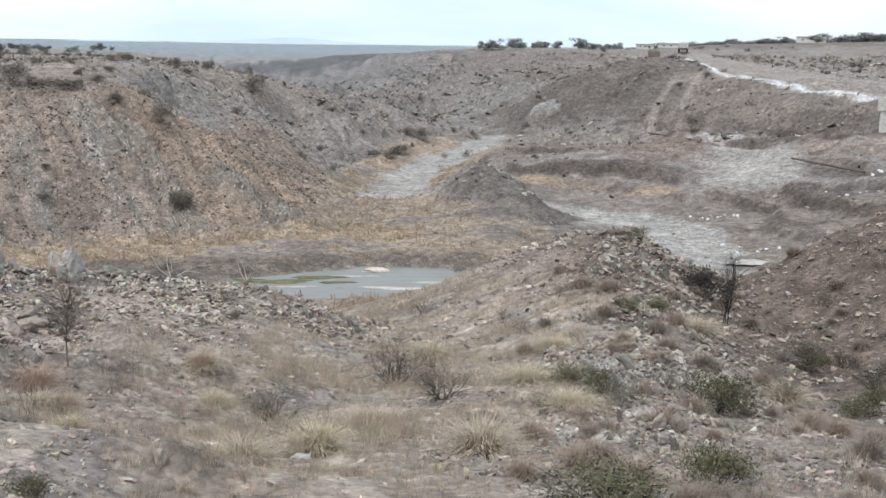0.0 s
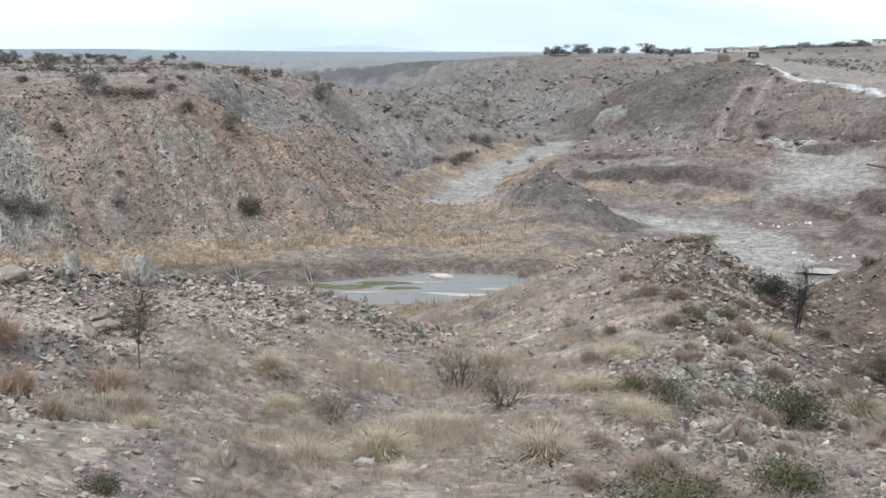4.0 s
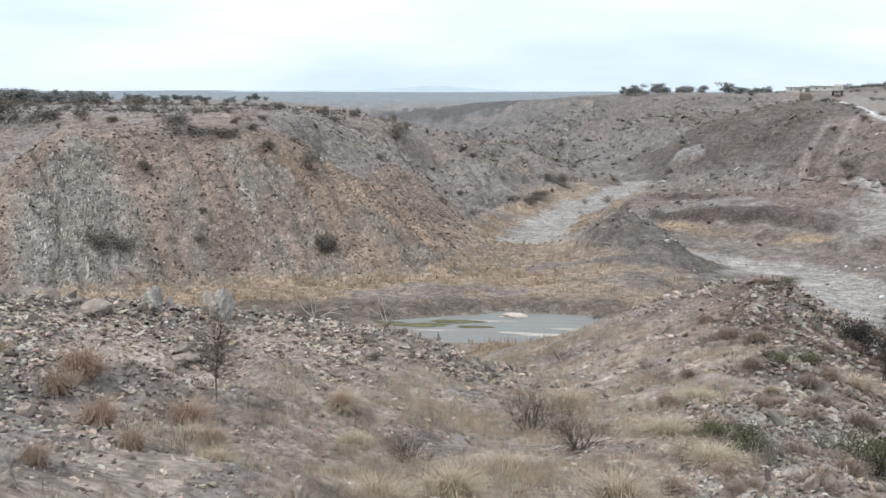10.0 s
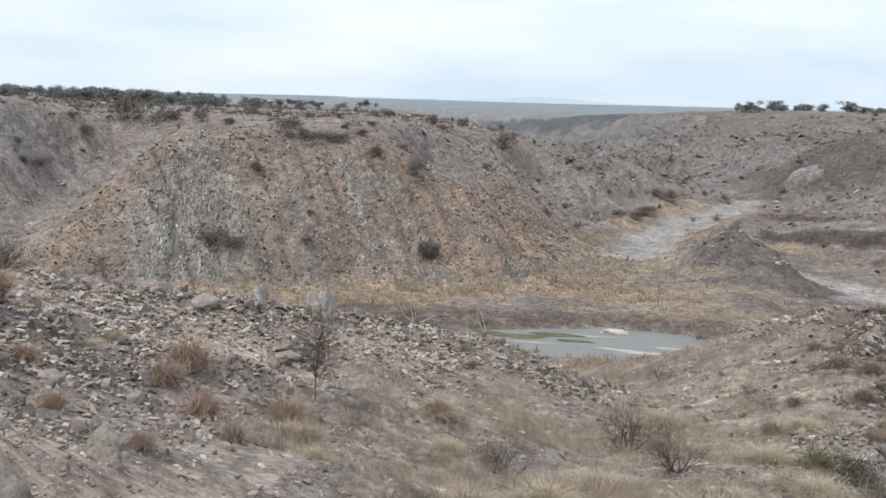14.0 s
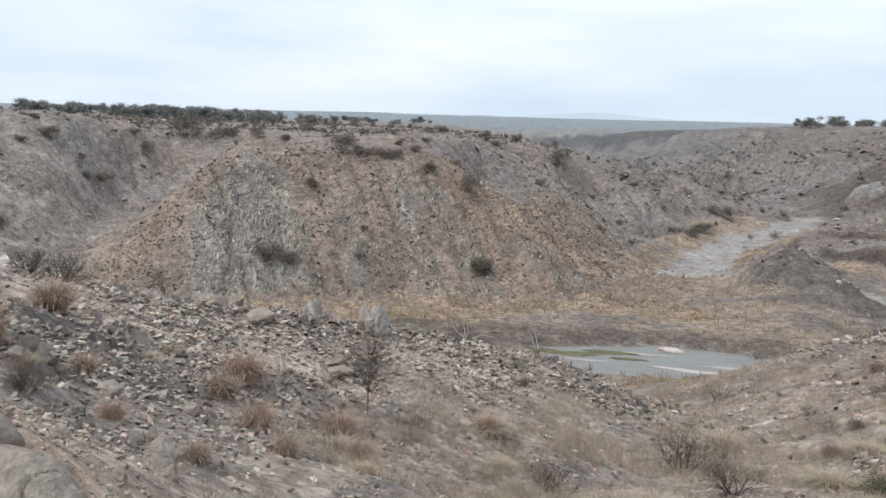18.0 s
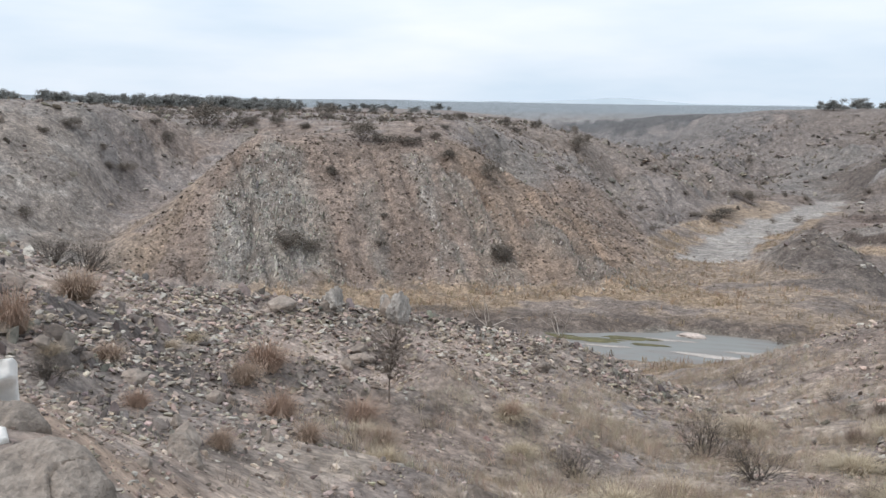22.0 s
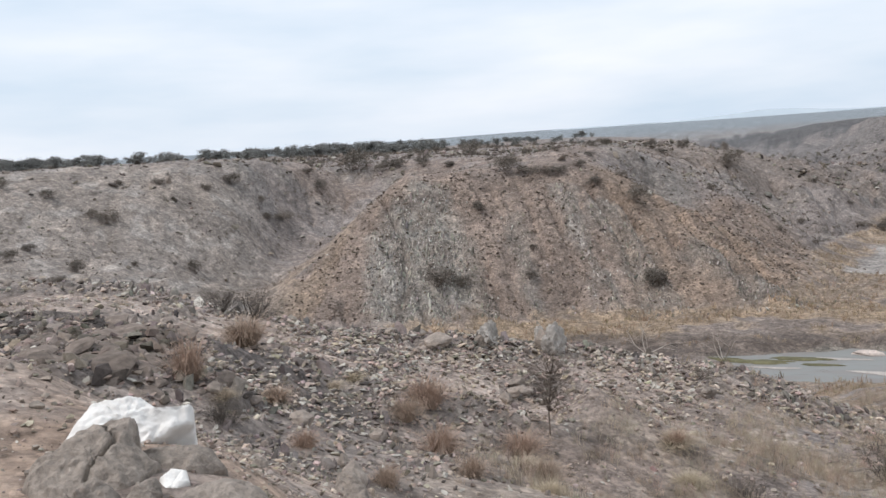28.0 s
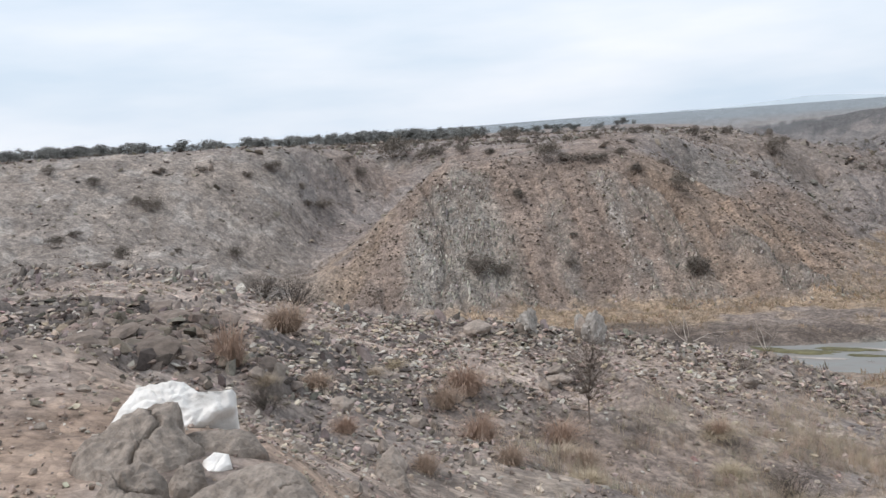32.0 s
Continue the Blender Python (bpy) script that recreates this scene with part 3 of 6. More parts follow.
def cover_tint(x, y, k):
    """Base colour of the ground by what covers it, plus painted haze and shade."""
    n1, n2 = fbm(x / 3.1, y / 3.1, 4, 110), fbm(x / 0.8, y / 0.8, 3, 111)
    c = np.tile(np.array([[0.255, 0.217, 0.190]]), (len(x), 1))
    c = mix(c, (0.270, 0.208, 0.165), 0.65 * k["red"])
    c = mix(c, (0.238, 0.214, 0.194), 0.6 * step(0.0, 0.8, n1))
    c = mix(c, (0.385, 0.312, 0.258), 0.85 * np.maximum(k["bench"], step(22, 32, k["az"]) * step(14, 9, k["r"])))
    # far plain: a blue-grey tint paints in the distance haze
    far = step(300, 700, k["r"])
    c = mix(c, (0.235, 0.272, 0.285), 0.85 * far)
    face = k["hill"] * step(-1.0, -2.5, k["z0"])
    c = mix(c, (0.246, 0.190, 0.150), 0.88 * face)
    c = mix(c, (0.290, 0.212, 0.150), 0.55 * face * step(-0.1, 0.7, value2(k["q"] / 3.6, 0.05 * y, 130) + 0.35 * n1))
    c = mix(c, (0.228, 0.202, 0.172), 0.7 * k["rock"])
    c = mix(c, (0.255, 0.213, 0.182), 0.8 * k["near_rock"])
    c = mix(c, (0.300, 0.278, 0.240), 0.65 * k["outcrop"] * step(-0.7, 0.3, n1 + 0.5 * n2))
    c = mix(c, (0.222, 0.204, 0.178), 0.5 * k["rock"] * step(40, 60, k["r"]) * step(0.0, 0.6, fbm(x / 4, y / 4, 3, 112)))
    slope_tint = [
        # back_mid and back_hump are paled: distance haze put into their colour
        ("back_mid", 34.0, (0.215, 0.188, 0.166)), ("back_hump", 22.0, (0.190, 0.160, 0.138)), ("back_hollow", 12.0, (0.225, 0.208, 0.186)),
        # knoll_top and knoll_face are dark with that slope's shade painted in
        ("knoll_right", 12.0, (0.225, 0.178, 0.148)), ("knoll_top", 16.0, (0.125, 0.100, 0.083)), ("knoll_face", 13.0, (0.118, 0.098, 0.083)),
        # bank_top_right, bank_lip_right, cut_mid, cut_lip: dark soil plus painted face shade
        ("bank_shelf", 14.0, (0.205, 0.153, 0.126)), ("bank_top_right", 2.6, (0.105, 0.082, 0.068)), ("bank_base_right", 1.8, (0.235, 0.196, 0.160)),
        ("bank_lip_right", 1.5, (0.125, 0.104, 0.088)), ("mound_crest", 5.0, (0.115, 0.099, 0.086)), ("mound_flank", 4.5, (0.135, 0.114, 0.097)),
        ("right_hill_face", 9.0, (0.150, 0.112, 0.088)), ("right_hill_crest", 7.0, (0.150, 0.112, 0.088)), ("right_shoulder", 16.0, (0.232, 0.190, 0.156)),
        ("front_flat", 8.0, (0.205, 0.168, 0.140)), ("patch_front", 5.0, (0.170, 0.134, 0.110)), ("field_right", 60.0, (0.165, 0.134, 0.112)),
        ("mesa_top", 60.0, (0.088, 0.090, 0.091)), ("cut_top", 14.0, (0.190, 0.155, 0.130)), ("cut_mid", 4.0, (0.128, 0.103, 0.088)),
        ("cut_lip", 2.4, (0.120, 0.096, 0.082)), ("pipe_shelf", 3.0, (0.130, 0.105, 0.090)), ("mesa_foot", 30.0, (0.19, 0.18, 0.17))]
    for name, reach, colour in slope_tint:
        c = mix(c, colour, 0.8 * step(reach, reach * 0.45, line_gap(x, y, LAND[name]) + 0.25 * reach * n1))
    c = mix(c, (0.215, 0.175, 0.145), 0.75 * k["low"] * step(7, 11, np.minimum(line_gap(x, y, LAND["mound_crest"]), line_gap(x, y, LAND["mound_flank"])) + 4.5))
    c = mix(c, (0.186, 0.152, 0.127), 0.15 * step(15, 5, k["az"]) * (1 - k["hill"]) * step(52, 66, k["r"]) * step(330, 260, k["r"]))
    c = mix(c, (0.225, 0.182, 0.152), 0.7 * step(-8, -15, k["az"]) * step(4, 9, k["r"]) * step(70, 60, k["r"]))
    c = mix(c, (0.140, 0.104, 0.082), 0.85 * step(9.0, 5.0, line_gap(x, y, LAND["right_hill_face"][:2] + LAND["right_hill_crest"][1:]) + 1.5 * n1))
    # steep cut faces: dark brown subsoil, deepened by painted shade
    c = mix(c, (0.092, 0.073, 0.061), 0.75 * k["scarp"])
    bank = step(8.5, 6.5, k["r"]) * step(30, 38, k["az"])
    c = mix(c, (0.385, 0.282, 0.208), 0.9 * bank * step(-0.9, 0.3, n2))
    dark = step(4.2, 2.6, line_gap(x, y, LAND["dark_rock_top"])) 
    c = mix(c, (0.135, 0.113, 0.098), 0.85 * dark)
    c = mix(c, (0.305, 0.247, 0.192), 0.8 * k["straw"])
    c = mix(c, (0.325, 0.243, 0.165), 0.9 * k["straw"] * k["low"])
    c = mix(c, (0.365, 0.305, 0.245), 0.65 * k["straw"] * (1 - k["low"]) * step(0.0, 0.7, n2))
    streak = k["hill"] * step(0.5, 0.1, line_gap(x, y, STREAK) + 0.5 * n2) * step(-0.2, 0.3, n1)
    c = mix(c, (0.52, 0.47, 0.41), streak)
    flank = step(15, 4, line_gap(x, y, LAND["hill_flank"])) * step(0.5, -1.5, (x + 46) + 0.25 * (y - 66)) * step(-0.6, 0.3, n1 + 0.2)
    c = mix(c, (0.280, 0.212, 0.152), 0.65 * flank)
    pale = step(1.9, 0.5, line_gap(x, y, [(2.6, 12.6), (3.2, 15.0), (3.6, 17.0), (5.2, 21.0)]) + 0.9 * n1)
    c = mix(c, (0.47, 0.44, 0.39), 0.7 * pale)
    chalk = k["left_face"] * step(0.25, 0.7, fbm((x + y) / 2.2, (y - x) / 5 + 0.5 * k["z0"], 3, 114))
    c = mix(c, (0.282, 0.242, 0.203), 0.8 * k["left_face"])
    c = mix(c, (0.40, 0.37, 0.33), 0.35 * chalk)
    track = np.minimum(line_gap(x, y, LAND["knoll_gully"]), line_gap(x, y, [(p[0] + 4.5, p[1]) for p in LAND["knoll_gully"][1:]]))
    c = mix(c, (0.33, 0.275, 0.232), 0.55 * step(0.9, 0.3, track + 0.3 * n1))
    c = mix(c, (0.43, 0.405, 0.375), 0.6 * step(2.0, 0.6, line_gap(x, y, LAND["knoll_cut"]) + 0.8 * n1))
    c = mix(c, (0.46, 0.42, 0.38), 0.8 * step(2.6, 1.2, line_gap(x, y, LAND["fan_pad"]) + 0.6 * n1))
    c = mix(c, (0.345, 0.315, 0.278), 0.95 * k["river"])
    c = mix(c, (0.345, 0.312, 0.275), 0.85 * k["patch"])
    c = mix(c, (0.285, 0.243, 0.208), k["road"])
    c = mix(c, (0.66, 0.64, 0.61), k["road"] * step(1.3, 0.6, line_gap(x, y, LAND["road_edge"]) + 0.15 * n1))
    c = mix(c, (0.23, 0.21, 0.17), k["pool"])
    # salty and muddy strip beside the water
    mud = step(2.4, 0.5, np.minimum(line_gap(x, y, LAND["pool_far"]), line_gap(x, y, LAND["pool_bank"])) + 0.4 * n1) * (1 - k["pool"])
    c = mix(c, (0.125, 0.100, 0.082), 0.8 * mud)
    c = c * (1 + 0.12 * n1[:, None] + 0.10 * n2[:, None])
    return np.clip(c * np.array([[1.075, 1.10, 1.17]]), 0.02, 0.9)


# ---------------------------------------------------------------- materials


def material(name, rough=0.95):
    m = bpy.data.materials.new(name)
    m.use_nodes = True
    b = m.node_tree.nodes["Principled BSDF"]
    b.inputs["Roughness"].default_value = rough
    b.inputs["Specular IOR Level"].default_value = 0.2
    return m, m.node_tree, b


def noise_node(t, scale, detail=4.0, rough=0.6, coord="Object"):
    co = t.nodes.new("ShaderNodeTexCoord")
    n = t.nodes.new("ShaderNodeTexNoise")
    n.inputs["Scale"].default_value, n.inputs["Detail"].default_value, n.inputs["Roughness"].default_value = scale, detail, rough
    t.links.new(co.outputs[coord], n.inputs["Vector"])
    return n


def ramp_node(t, source, stops):
    r = t.nodes.new("ShaderNodeValToRGB")
    while len(r.color_ramp.elements) < len(stops):
        r.color_ramp.elements.new(0.5)
    for e, (pos, col) in zip(r.color_ramp.elements, stops):
        e.position, e.color = pos, (*col, 1)
    t.links.new(source, r.inputs["Fac"])
    return r


def times(t, a, b, kind="MULTIPLY", fac=1.0):
    m = t.nodes.new("ShaderNodeMix")
    m.data_type, m.blend_type = "RGBA", kind
    m.inputs["Factor"].default_value = fac
    t.links.new(a, m.inputs["A"])
    t.links.new(b, m.inputs["B"])
    return m.outputs["Result"]


def bump(t, b, source, strength, distance):
    n = t.nodes.new("ShaderNodeBump")
    n.inputs["Strength"].default_value, n.inputs["Distance"].default_value = strength, distance
    t.links.new(source, n.inputs["Height"])
    t.links.new(n.outputs["Normal"], b.inputs["Normal"])


def ground_material():
    m, t, b = material("dry_ground")
    at = t.nodes.new("ShaderNodeVertexColor")
    at.layer_name = "tint"
    fine, mid, big = noise_node(t, 7.0, 8.0, 0.78), noise_node(t, 1.5, 7.0, 0.7), noise_node(t, 0.35, 5.0, 0.6)
    c = times(t, at.outputs["Color"], ramp_node(t, fine.outputs["Fac"], [(0.36, (0.62, 0.61, 0.60)), (0.49, (1.0, 1.0, 1.0)), (0.64, (1.32, 1.31, 1.29))]).outputs["Color"])
    c = times(t, c, ramp_node(t, mid.outputs["Fac"], [(0.36, (0.66, 0.65, 0.64)), (0.5, (1.0, 1.0, 1.0)), (0.66, (1.3, 1.29, 1.27))]).outputs["Color"])
    c = times(t, c, ramp_node(t, big.outputs["Fac"], [(0.3, (0.84, 0.85, 0.86)), (0.7, (1.15, 1.13, 1.1))]).outputs["Color"])
    co = t.nodes.new("ShaderNodeTexCoord")
    heights = [fine.outputs["Fac"], mid.outputs["Fac"]]
    for scale, strength in ((9.0, 0.42), (3.2, 0.38), (1.1, 0.22)):
        vo = t.nodes.new("ShaderNodeTexVoronoi")
        vo.inputs["Scale"].default_value = scale
        t.links.new(co.outputs["Object"], vo.inputs["Vector"])
        split = t.nodes.new("ShaderNodeSeparateColor")
        t.links.new(vo.outputs["Color"], split.inputs["Color"])
        c = times(t, c, ramp_node(t, split.outputs["Red"], [(0.0, (0.55, 0.54, 0.53)), (0.35, (0.9, 0.9, 0.9)), (0.75, (1.05, 1.05, 1.04)), (1.0, (1.6, 1.57, 1.52))]).outputs["Color"], fac=strength)
        c = times(t, c, ramp_node(t, vo.outputs["Distance"], [(0.0, (1.12, 1.12, 1.11)), (0.45, (1.0, 1.0, 1.0)), (0.8, (0.70, 0.69, 0.68))]).outputs["Color"], fac=strength)
        low_side = t.nodes.new("ShaderNodeMath")
        low_side.operation = "MULTIPLY"
        low_side.inputs[1].default_value = -1.1
        t.links.new(vo.outputs["Distance"], low_side.inputs[0])
        heights.append(low_side.outputs["Value"])
    t.links.new(c, b.inputs["Base Color"])
    total = heights[0]
    for source in heights[1:]:
        h = t.nodes.new("ShaderNodeMath")
        h.operation = "ADD"
        t.links.new(total, h.inputs[0])
        t.links.new(source, h.inputs[1])
        total = h.outputs["Value"]
    bump(t, b, total, 0.6, 0.11)
    return m


GROUND = ground_material()

# ---------------------------------------------------------------- the ground, one sheet to the horizon
turns = np.concatenate([np.arange(-34, 64, 0.15), np.arange(64, 326, 3.0)])
rings = [0.0]
while rings[-1] < 4600:
    r = rings[-1]
    if r < 58:
        rings.append(r + max(0.05, 0.0062 * r))
    elif r < 125:
        rings.append(r + 0.3)
    elif r < 260:
        rings.append(r + 0.006 * r)
    else:
        rings.append(r * 1.035)
rings = np.array(rings)
A, R = np.meshgrid(np.radians(turns), rings)
X, Y = (-np.sin(A) * R).ravel(), (np.cos(A) * R).ravel()
cover = land(X, Y)
n, m = len(turns), len(rings)
i, j = np.meshgrid(np.arange(m - 1), np.arange(n), indexing="ij")
i, j = i.ravel(), j.ravel()
k = (j + 1) % n
quads = np.stack([i * n + j, i * n + k, (i + 1) * n + k, (i + 1) * n + j], 1)[:, ::-1]
zz = cover["z"].copy()
far_hills = step(900, 2300, cover["r"])
zz += far_hills * (-3 + 3 * np.clip(fbm(X / 900, Y / 900, 3, 200), -0.2, 1))
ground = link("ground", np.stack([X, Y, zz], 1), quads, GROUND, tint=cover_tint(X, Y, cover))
tagged(ground, "dry eroded valley ground of grey-brown soil, rock and straw grass", "ground", kind="structure")

# far range beyond the plain, its blue haze painted into the base colour
turn_f = np.radians(np.arange(-40, 70, 0.5))
top_f = 9 + 10 * fbm(np.degrees(turn_f) / 9, turn_f * 0, 4, 210) + 16 * np.exp(-(((np.degrees(turn_f) - 8.5) / 3.0) ** 2))
rim_f = np.stack([-np.sin(turn_f) * 3600, np.cos(turn_f) * 3600, top_f], 1)
foot_f = np.stack([-np.sin(turn_f) * 3300, np.cos(turn_f) * 3300, 0 * turn_f - 12], 1)
back_f = np.stack([-np.sin(turn_f) * 4000, np.cos(turn_f) * 4000, 0 * turn_f - 12], 1)
nf = len(turn_f)
s_f = np.arange(nf - 1)
faces_f = np.concatenate([np.stack([s_f + o, s_f + o + 1, s_f + o + 1 + nf, s_f + o + nf], 1)[:, ::-1] for o in (0, nf)])
HAZE = bpy.data.materials.new("hazed_far_hills")
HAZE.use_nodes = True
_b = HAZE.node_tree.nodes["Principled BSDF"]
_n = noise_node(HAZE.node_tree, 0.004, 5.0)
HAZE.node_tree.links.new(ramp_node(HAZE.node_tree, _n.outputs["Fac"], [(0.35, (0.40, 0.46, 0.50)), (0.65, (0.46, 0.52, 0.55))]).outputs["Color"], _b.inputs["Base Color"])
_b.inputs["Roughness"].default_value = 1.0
tagged(link("backdrop_range", np.concatenate([foot_f, rim_f, back_f]), faces_f, HAZE), "range of low hills on the horizon, pale blue-grey with painted haze", "hills", kind="structure")

# ---------------------------------------------------------------- materials of things


def tinted(name, rough=0.95, grain=14.0, bumpy=0.02):
    """A dry, grainy surface in the colour that the mesh carries."""
    m, t, b = material(name, rough)
    at = t.nodes.new("ShaderNodeVertexColor")
    at.layer_name = "tint"
    n1, n2 = noise_node(t, grain, 5.0, 0.7), noise_node(t, grain * 0.17, 4.0, 0.6)
    c = times(t, at.outputs["Color"], ramp_node(t, n1.outputs["Fac"], [(0.3, (0.65, 0.65, 0.66)), (0.52, (1, 1, 1)), (0.72, (1.3, 1.29, 1.27))]).outputs["Color"])
    c = times(t, c, ramp_node(t, n2.outputs["Fac"], [(0.32, (0.76, 0.75, 0.74)), (0.68, (1.2, 1.19, 1.17))]).outputs["Color"])
    t.links.new(c, b.inputs["Base Color"])
    if bumpy:
        bump(t, b, n1.outputs["Fac"], 0.6, bumpy)
    return m


def painted(name, colour, rough=0.9, grain=18.0, spread=0.35, bumpy=0.01, per_object=0.25):
    """One base colour with grain and blotches, a little different on each object."""
    m, t, b = material(name, rough)
    n1, n2 = noise_node(t, grain, 5.0, 0.7), noise_node(t, grain * 0.2, 4.0, 0.6)
    lo, hi = [c * (1 - spread) for c in colour], [min(0.95, c * (1 + spread)) for c in colour]
    c = ramp_node(t, n1.outputs["Fac"], [(0.3, lo), (0.7, hi)]).outputs["Color"]
    c = times(t, c, ramp_node(t, n2.outputs["Fac"], [(0.32, (0.8, 0.79, 0.78)), (0.68, (1.18, 1.17, 1.16))]).outputs["Color"])
    info = t.nodes.new("ShaderNodeObjectInfo")
    c = times(t, c, ramp_node(t, info.outputs["Random"], [(0.0, (1 - per_object,) * 3), (1.0, (1 + per_object,) * 3)]).outputs["Color"])
    t.links.new(c, b.inputs["Base Color"])
    if bumpy:
        bump(t, b, n1.outputs["Fac"], 0.6, bumpy)
    return m


STONE = tinted("weathered_stone")
STRAW = tinted("dry_grass", 0.9, 30.0, 0)
MUDSTONE = painted("grey_mudstone", (0.300, 0.258, 0.220), 0.95, 14.0, 0.42, 0.10, 0.06)
LIMESTONE = painted("white_limestone", (0.80, 0.78, 0.74), 0.85, 6.0, 0.12, 0.03, 0.02)
ROCK = painted("grey_rock", (0.285, 0.242, 0.206), 0.95, 9.0, 0.35, 0.03, 0.25)
DARKROCK = painted("dark_brown_rock", (0.178, 0.145, 0.122), 0.95, 9.0, 0.35, 0.04, 0.25)
CONCRETE = painted("pale_concrete", (0.50, 0.48, 0.44), 0.9, 5.0, 0.15, 0.01, 0.05)
RUST = painted("rusty_steel", (0.12, 0.088, 0.07), 0.75, 20.0, 0.35, 0.005, 0.05)
YELLOW = painted("dusty_dun_paint", (0.25, 0.215, 0.17), 0.6, 12.0, 0.2, 0, 0.05)
DUSTY = painted("dusty_white_paint", (0.62, 0.60, 0.56), 0.6, 12.0, 0.15, 0, 0.05)
RUBBER = painted("tyre_rubber", (0.035, 0.034, 0.033), 0.85, 20.0, 0.2, 0, 0.05)
DARK = painted("dark_glass", (0.03, 0.035, 0.04), 0.15, 8.0, 0.1, 0, 0.0)
LITTER = painted("white_plastic", (0.72, 0.72, 0.72), 0.6, 10.0, 0.1, 0, 0.1)


def part(name, bm, mat, parent=None, label="", smooth=False):
    me = bpy.data.meshes.new(name)
    bm.to_mesh(me)
    bm.free()
    me.polygons.foreach_set("use_smooth", np.full(len(me.polygons), smooth))
    me.materials.append(mat)
    ob = new(name, me)
    if parent is not None:
        ob.parent = parent
    if label:
        tagged(ob, label)
    return ob


def box(sx, sy, sz, at=(0, 0, 0), bevel=0.0, m=None):
    bm = bmesh.new()
    bmesh.ops.create_cube(bm, size=1, matrix=Matrix.Translation(at) @ Matrix.Diagonal((sx, sy, sz, 1)))
    if bevel:
        bmesh.ops.bevel(bm, geom=bm.edges[:], offset=bevel, segments=2, affect="EDGES")
    if m is not None:
        bm.transform(m)
    return bm


def tube(r, length, m, n=14, r2=None):
    bm = bmesh.new()
    bmesh.ops.create_cone(bm, cap_ends=True, segments=n, radius1=r, radius2=r if r2 is None else r2, depth=length, matrix=m)
    return bm


def height(x, y):
    return float(land([x], [y])["z"][0])


# ---------------------------------------------------------------- the pool
def pool_material():
    m, t, b = material("shallow_pool", 0.3)
    b.inputs["Specular IOR Level"].default_value = 0.16
    n = noise_node(t, 0.35, 5.0, 0.6)
    n.inputs["Distortion"].default_value = 0.6
    co = t.nodes.new("ShaderNodeTexCoord")
    mp = t.nodes.new("ShaderNodeMapping")
    mp.inputs["Scale"].default_value = (0.28, 1.1, 1.0)
    t.links.new(co.outputs["Object"], mp.inputs["Vector"])
    t.links.new(mp.outputs["Vector"], n.inputs["Vector"])
    c = ramp_node(t, n.outputs["Fac"], [(0.30, (0.13, 0.115, 0.10)), (0.46, (0.20, 0.182, 0.165)), (0.57, (0.23, 0.235, 0.22)), (0.66, (0.22, 0.20, 0.185))])
    t.links.new(c.outputs["Color"], b.inputs["Base Color"])
    f = noise_node(t, 3.0, 3.0)
    r = ramp_node(t, n.outputs["Fac"], [(0.35, (0.25, 0.25, 0.25)), (0.65, (0.6, 0.6, 0.6))])
    t.links.new(r.outputs["Color"], b.inputs["Roughness"])
    bump(t, b, f.outputs["Fac"], 0.06, 0.02)
    return m


def sheet(name, ring, z, mat, grow=0.0):
    cx, cy = np.mean([p[0] for p in ring]), np.mean([p[1] for p in ring])
    bm = bmesh.new()
    vs = [bm.verts.new((cx + (x - cx) * (1 + grow), cy + (y - cy) * (1 + grow), z)) for x, y in ring]
    bm.faces.new(vs)
    bmesh.ops.triangulate(bm, faces=bm.faces[:])
    bmesh.ops.recalc_face_normals(bm, faces=bm.faces[:])
    ob = part(name, bm, mat)
    if ob.data.polygons[0].normal.z < 0:
        ob.data.flip_normals()
    return ob


tagged(sheet("water", POOL, -13.38, pool_material(), 0.0), "shallow murky pool with pale green scum", "water", kind="structure")
SCUM = painted("green_scum", (0.125, 0.115, 0.06), 0.7, 2.0, 0.4, 0, 0.1)
SALT = painted("pale_salt_crust", (0.40, 0.365, 0.335), 0.9, 3.0, 0.15, 0.01, 0.1)


def patch(name, x, y, z, a, b, turn, mat, label, category, seed, lift=0.03):
    """A thin ragged lens of crust or scum."""
    bm = bmesh.new()
    n = 40
    rng = random.Random(seed)
    ph = [rng.uniform(0, 6.28) for _ in range(4)]
    top = []
    for k in range(n):
        w = 2 * math.pi * k / n
        s = 1 + 0.16 * math.sin(3 * w + ph[0]) + 0.10 * math.sin(7 * w + ph[1]) + 0.07 * math.sin(13 * w + ph[2])
        px, py = a * s * math.cos(w), b * s * math.sin(w)
        top.append((px * math.cos(turn) - py * math.sin(turn), px * math.sin(turn) + py * math.cos(turn)))
    mid = bm.verts.new((0, 0, lift))
    inner = [bm.verts.new((px * 0.8, py * 0.8, lift * 0.9)) for px, py in top]
    edge = [bm.verts.new((px, py, -0.02)) for px, py in top]
    for k in range(n):
        bm.faces.new((mid, inner[k], inner[(k + 1) % n]))
        bm.faces.new((inner[k], edge[k], edge[(k + 1) % n], inner[(k + 1) % n]))
    ob = part(name, bm, mat, smooth=True)
    ob.location = (x, y, z)
    return tagged(ob, label, category)


for seed, (x, y, a, b, turn) in enumerate([(-10.8, 58.9, 2.2, 0.55, 0.1), (-8.2, 60.2, 2.0, 0.45, 0.12), (-13.2, 59.2, 1.4, 0.3, 0.05), (-7.0, 58.9, 1.2, 0.25, 0.1)]):
    patch("scum_mat", x, y, -13.35, a, b, turn, SCUM, "olive green algae mat floating on the pool", "algae", seed)
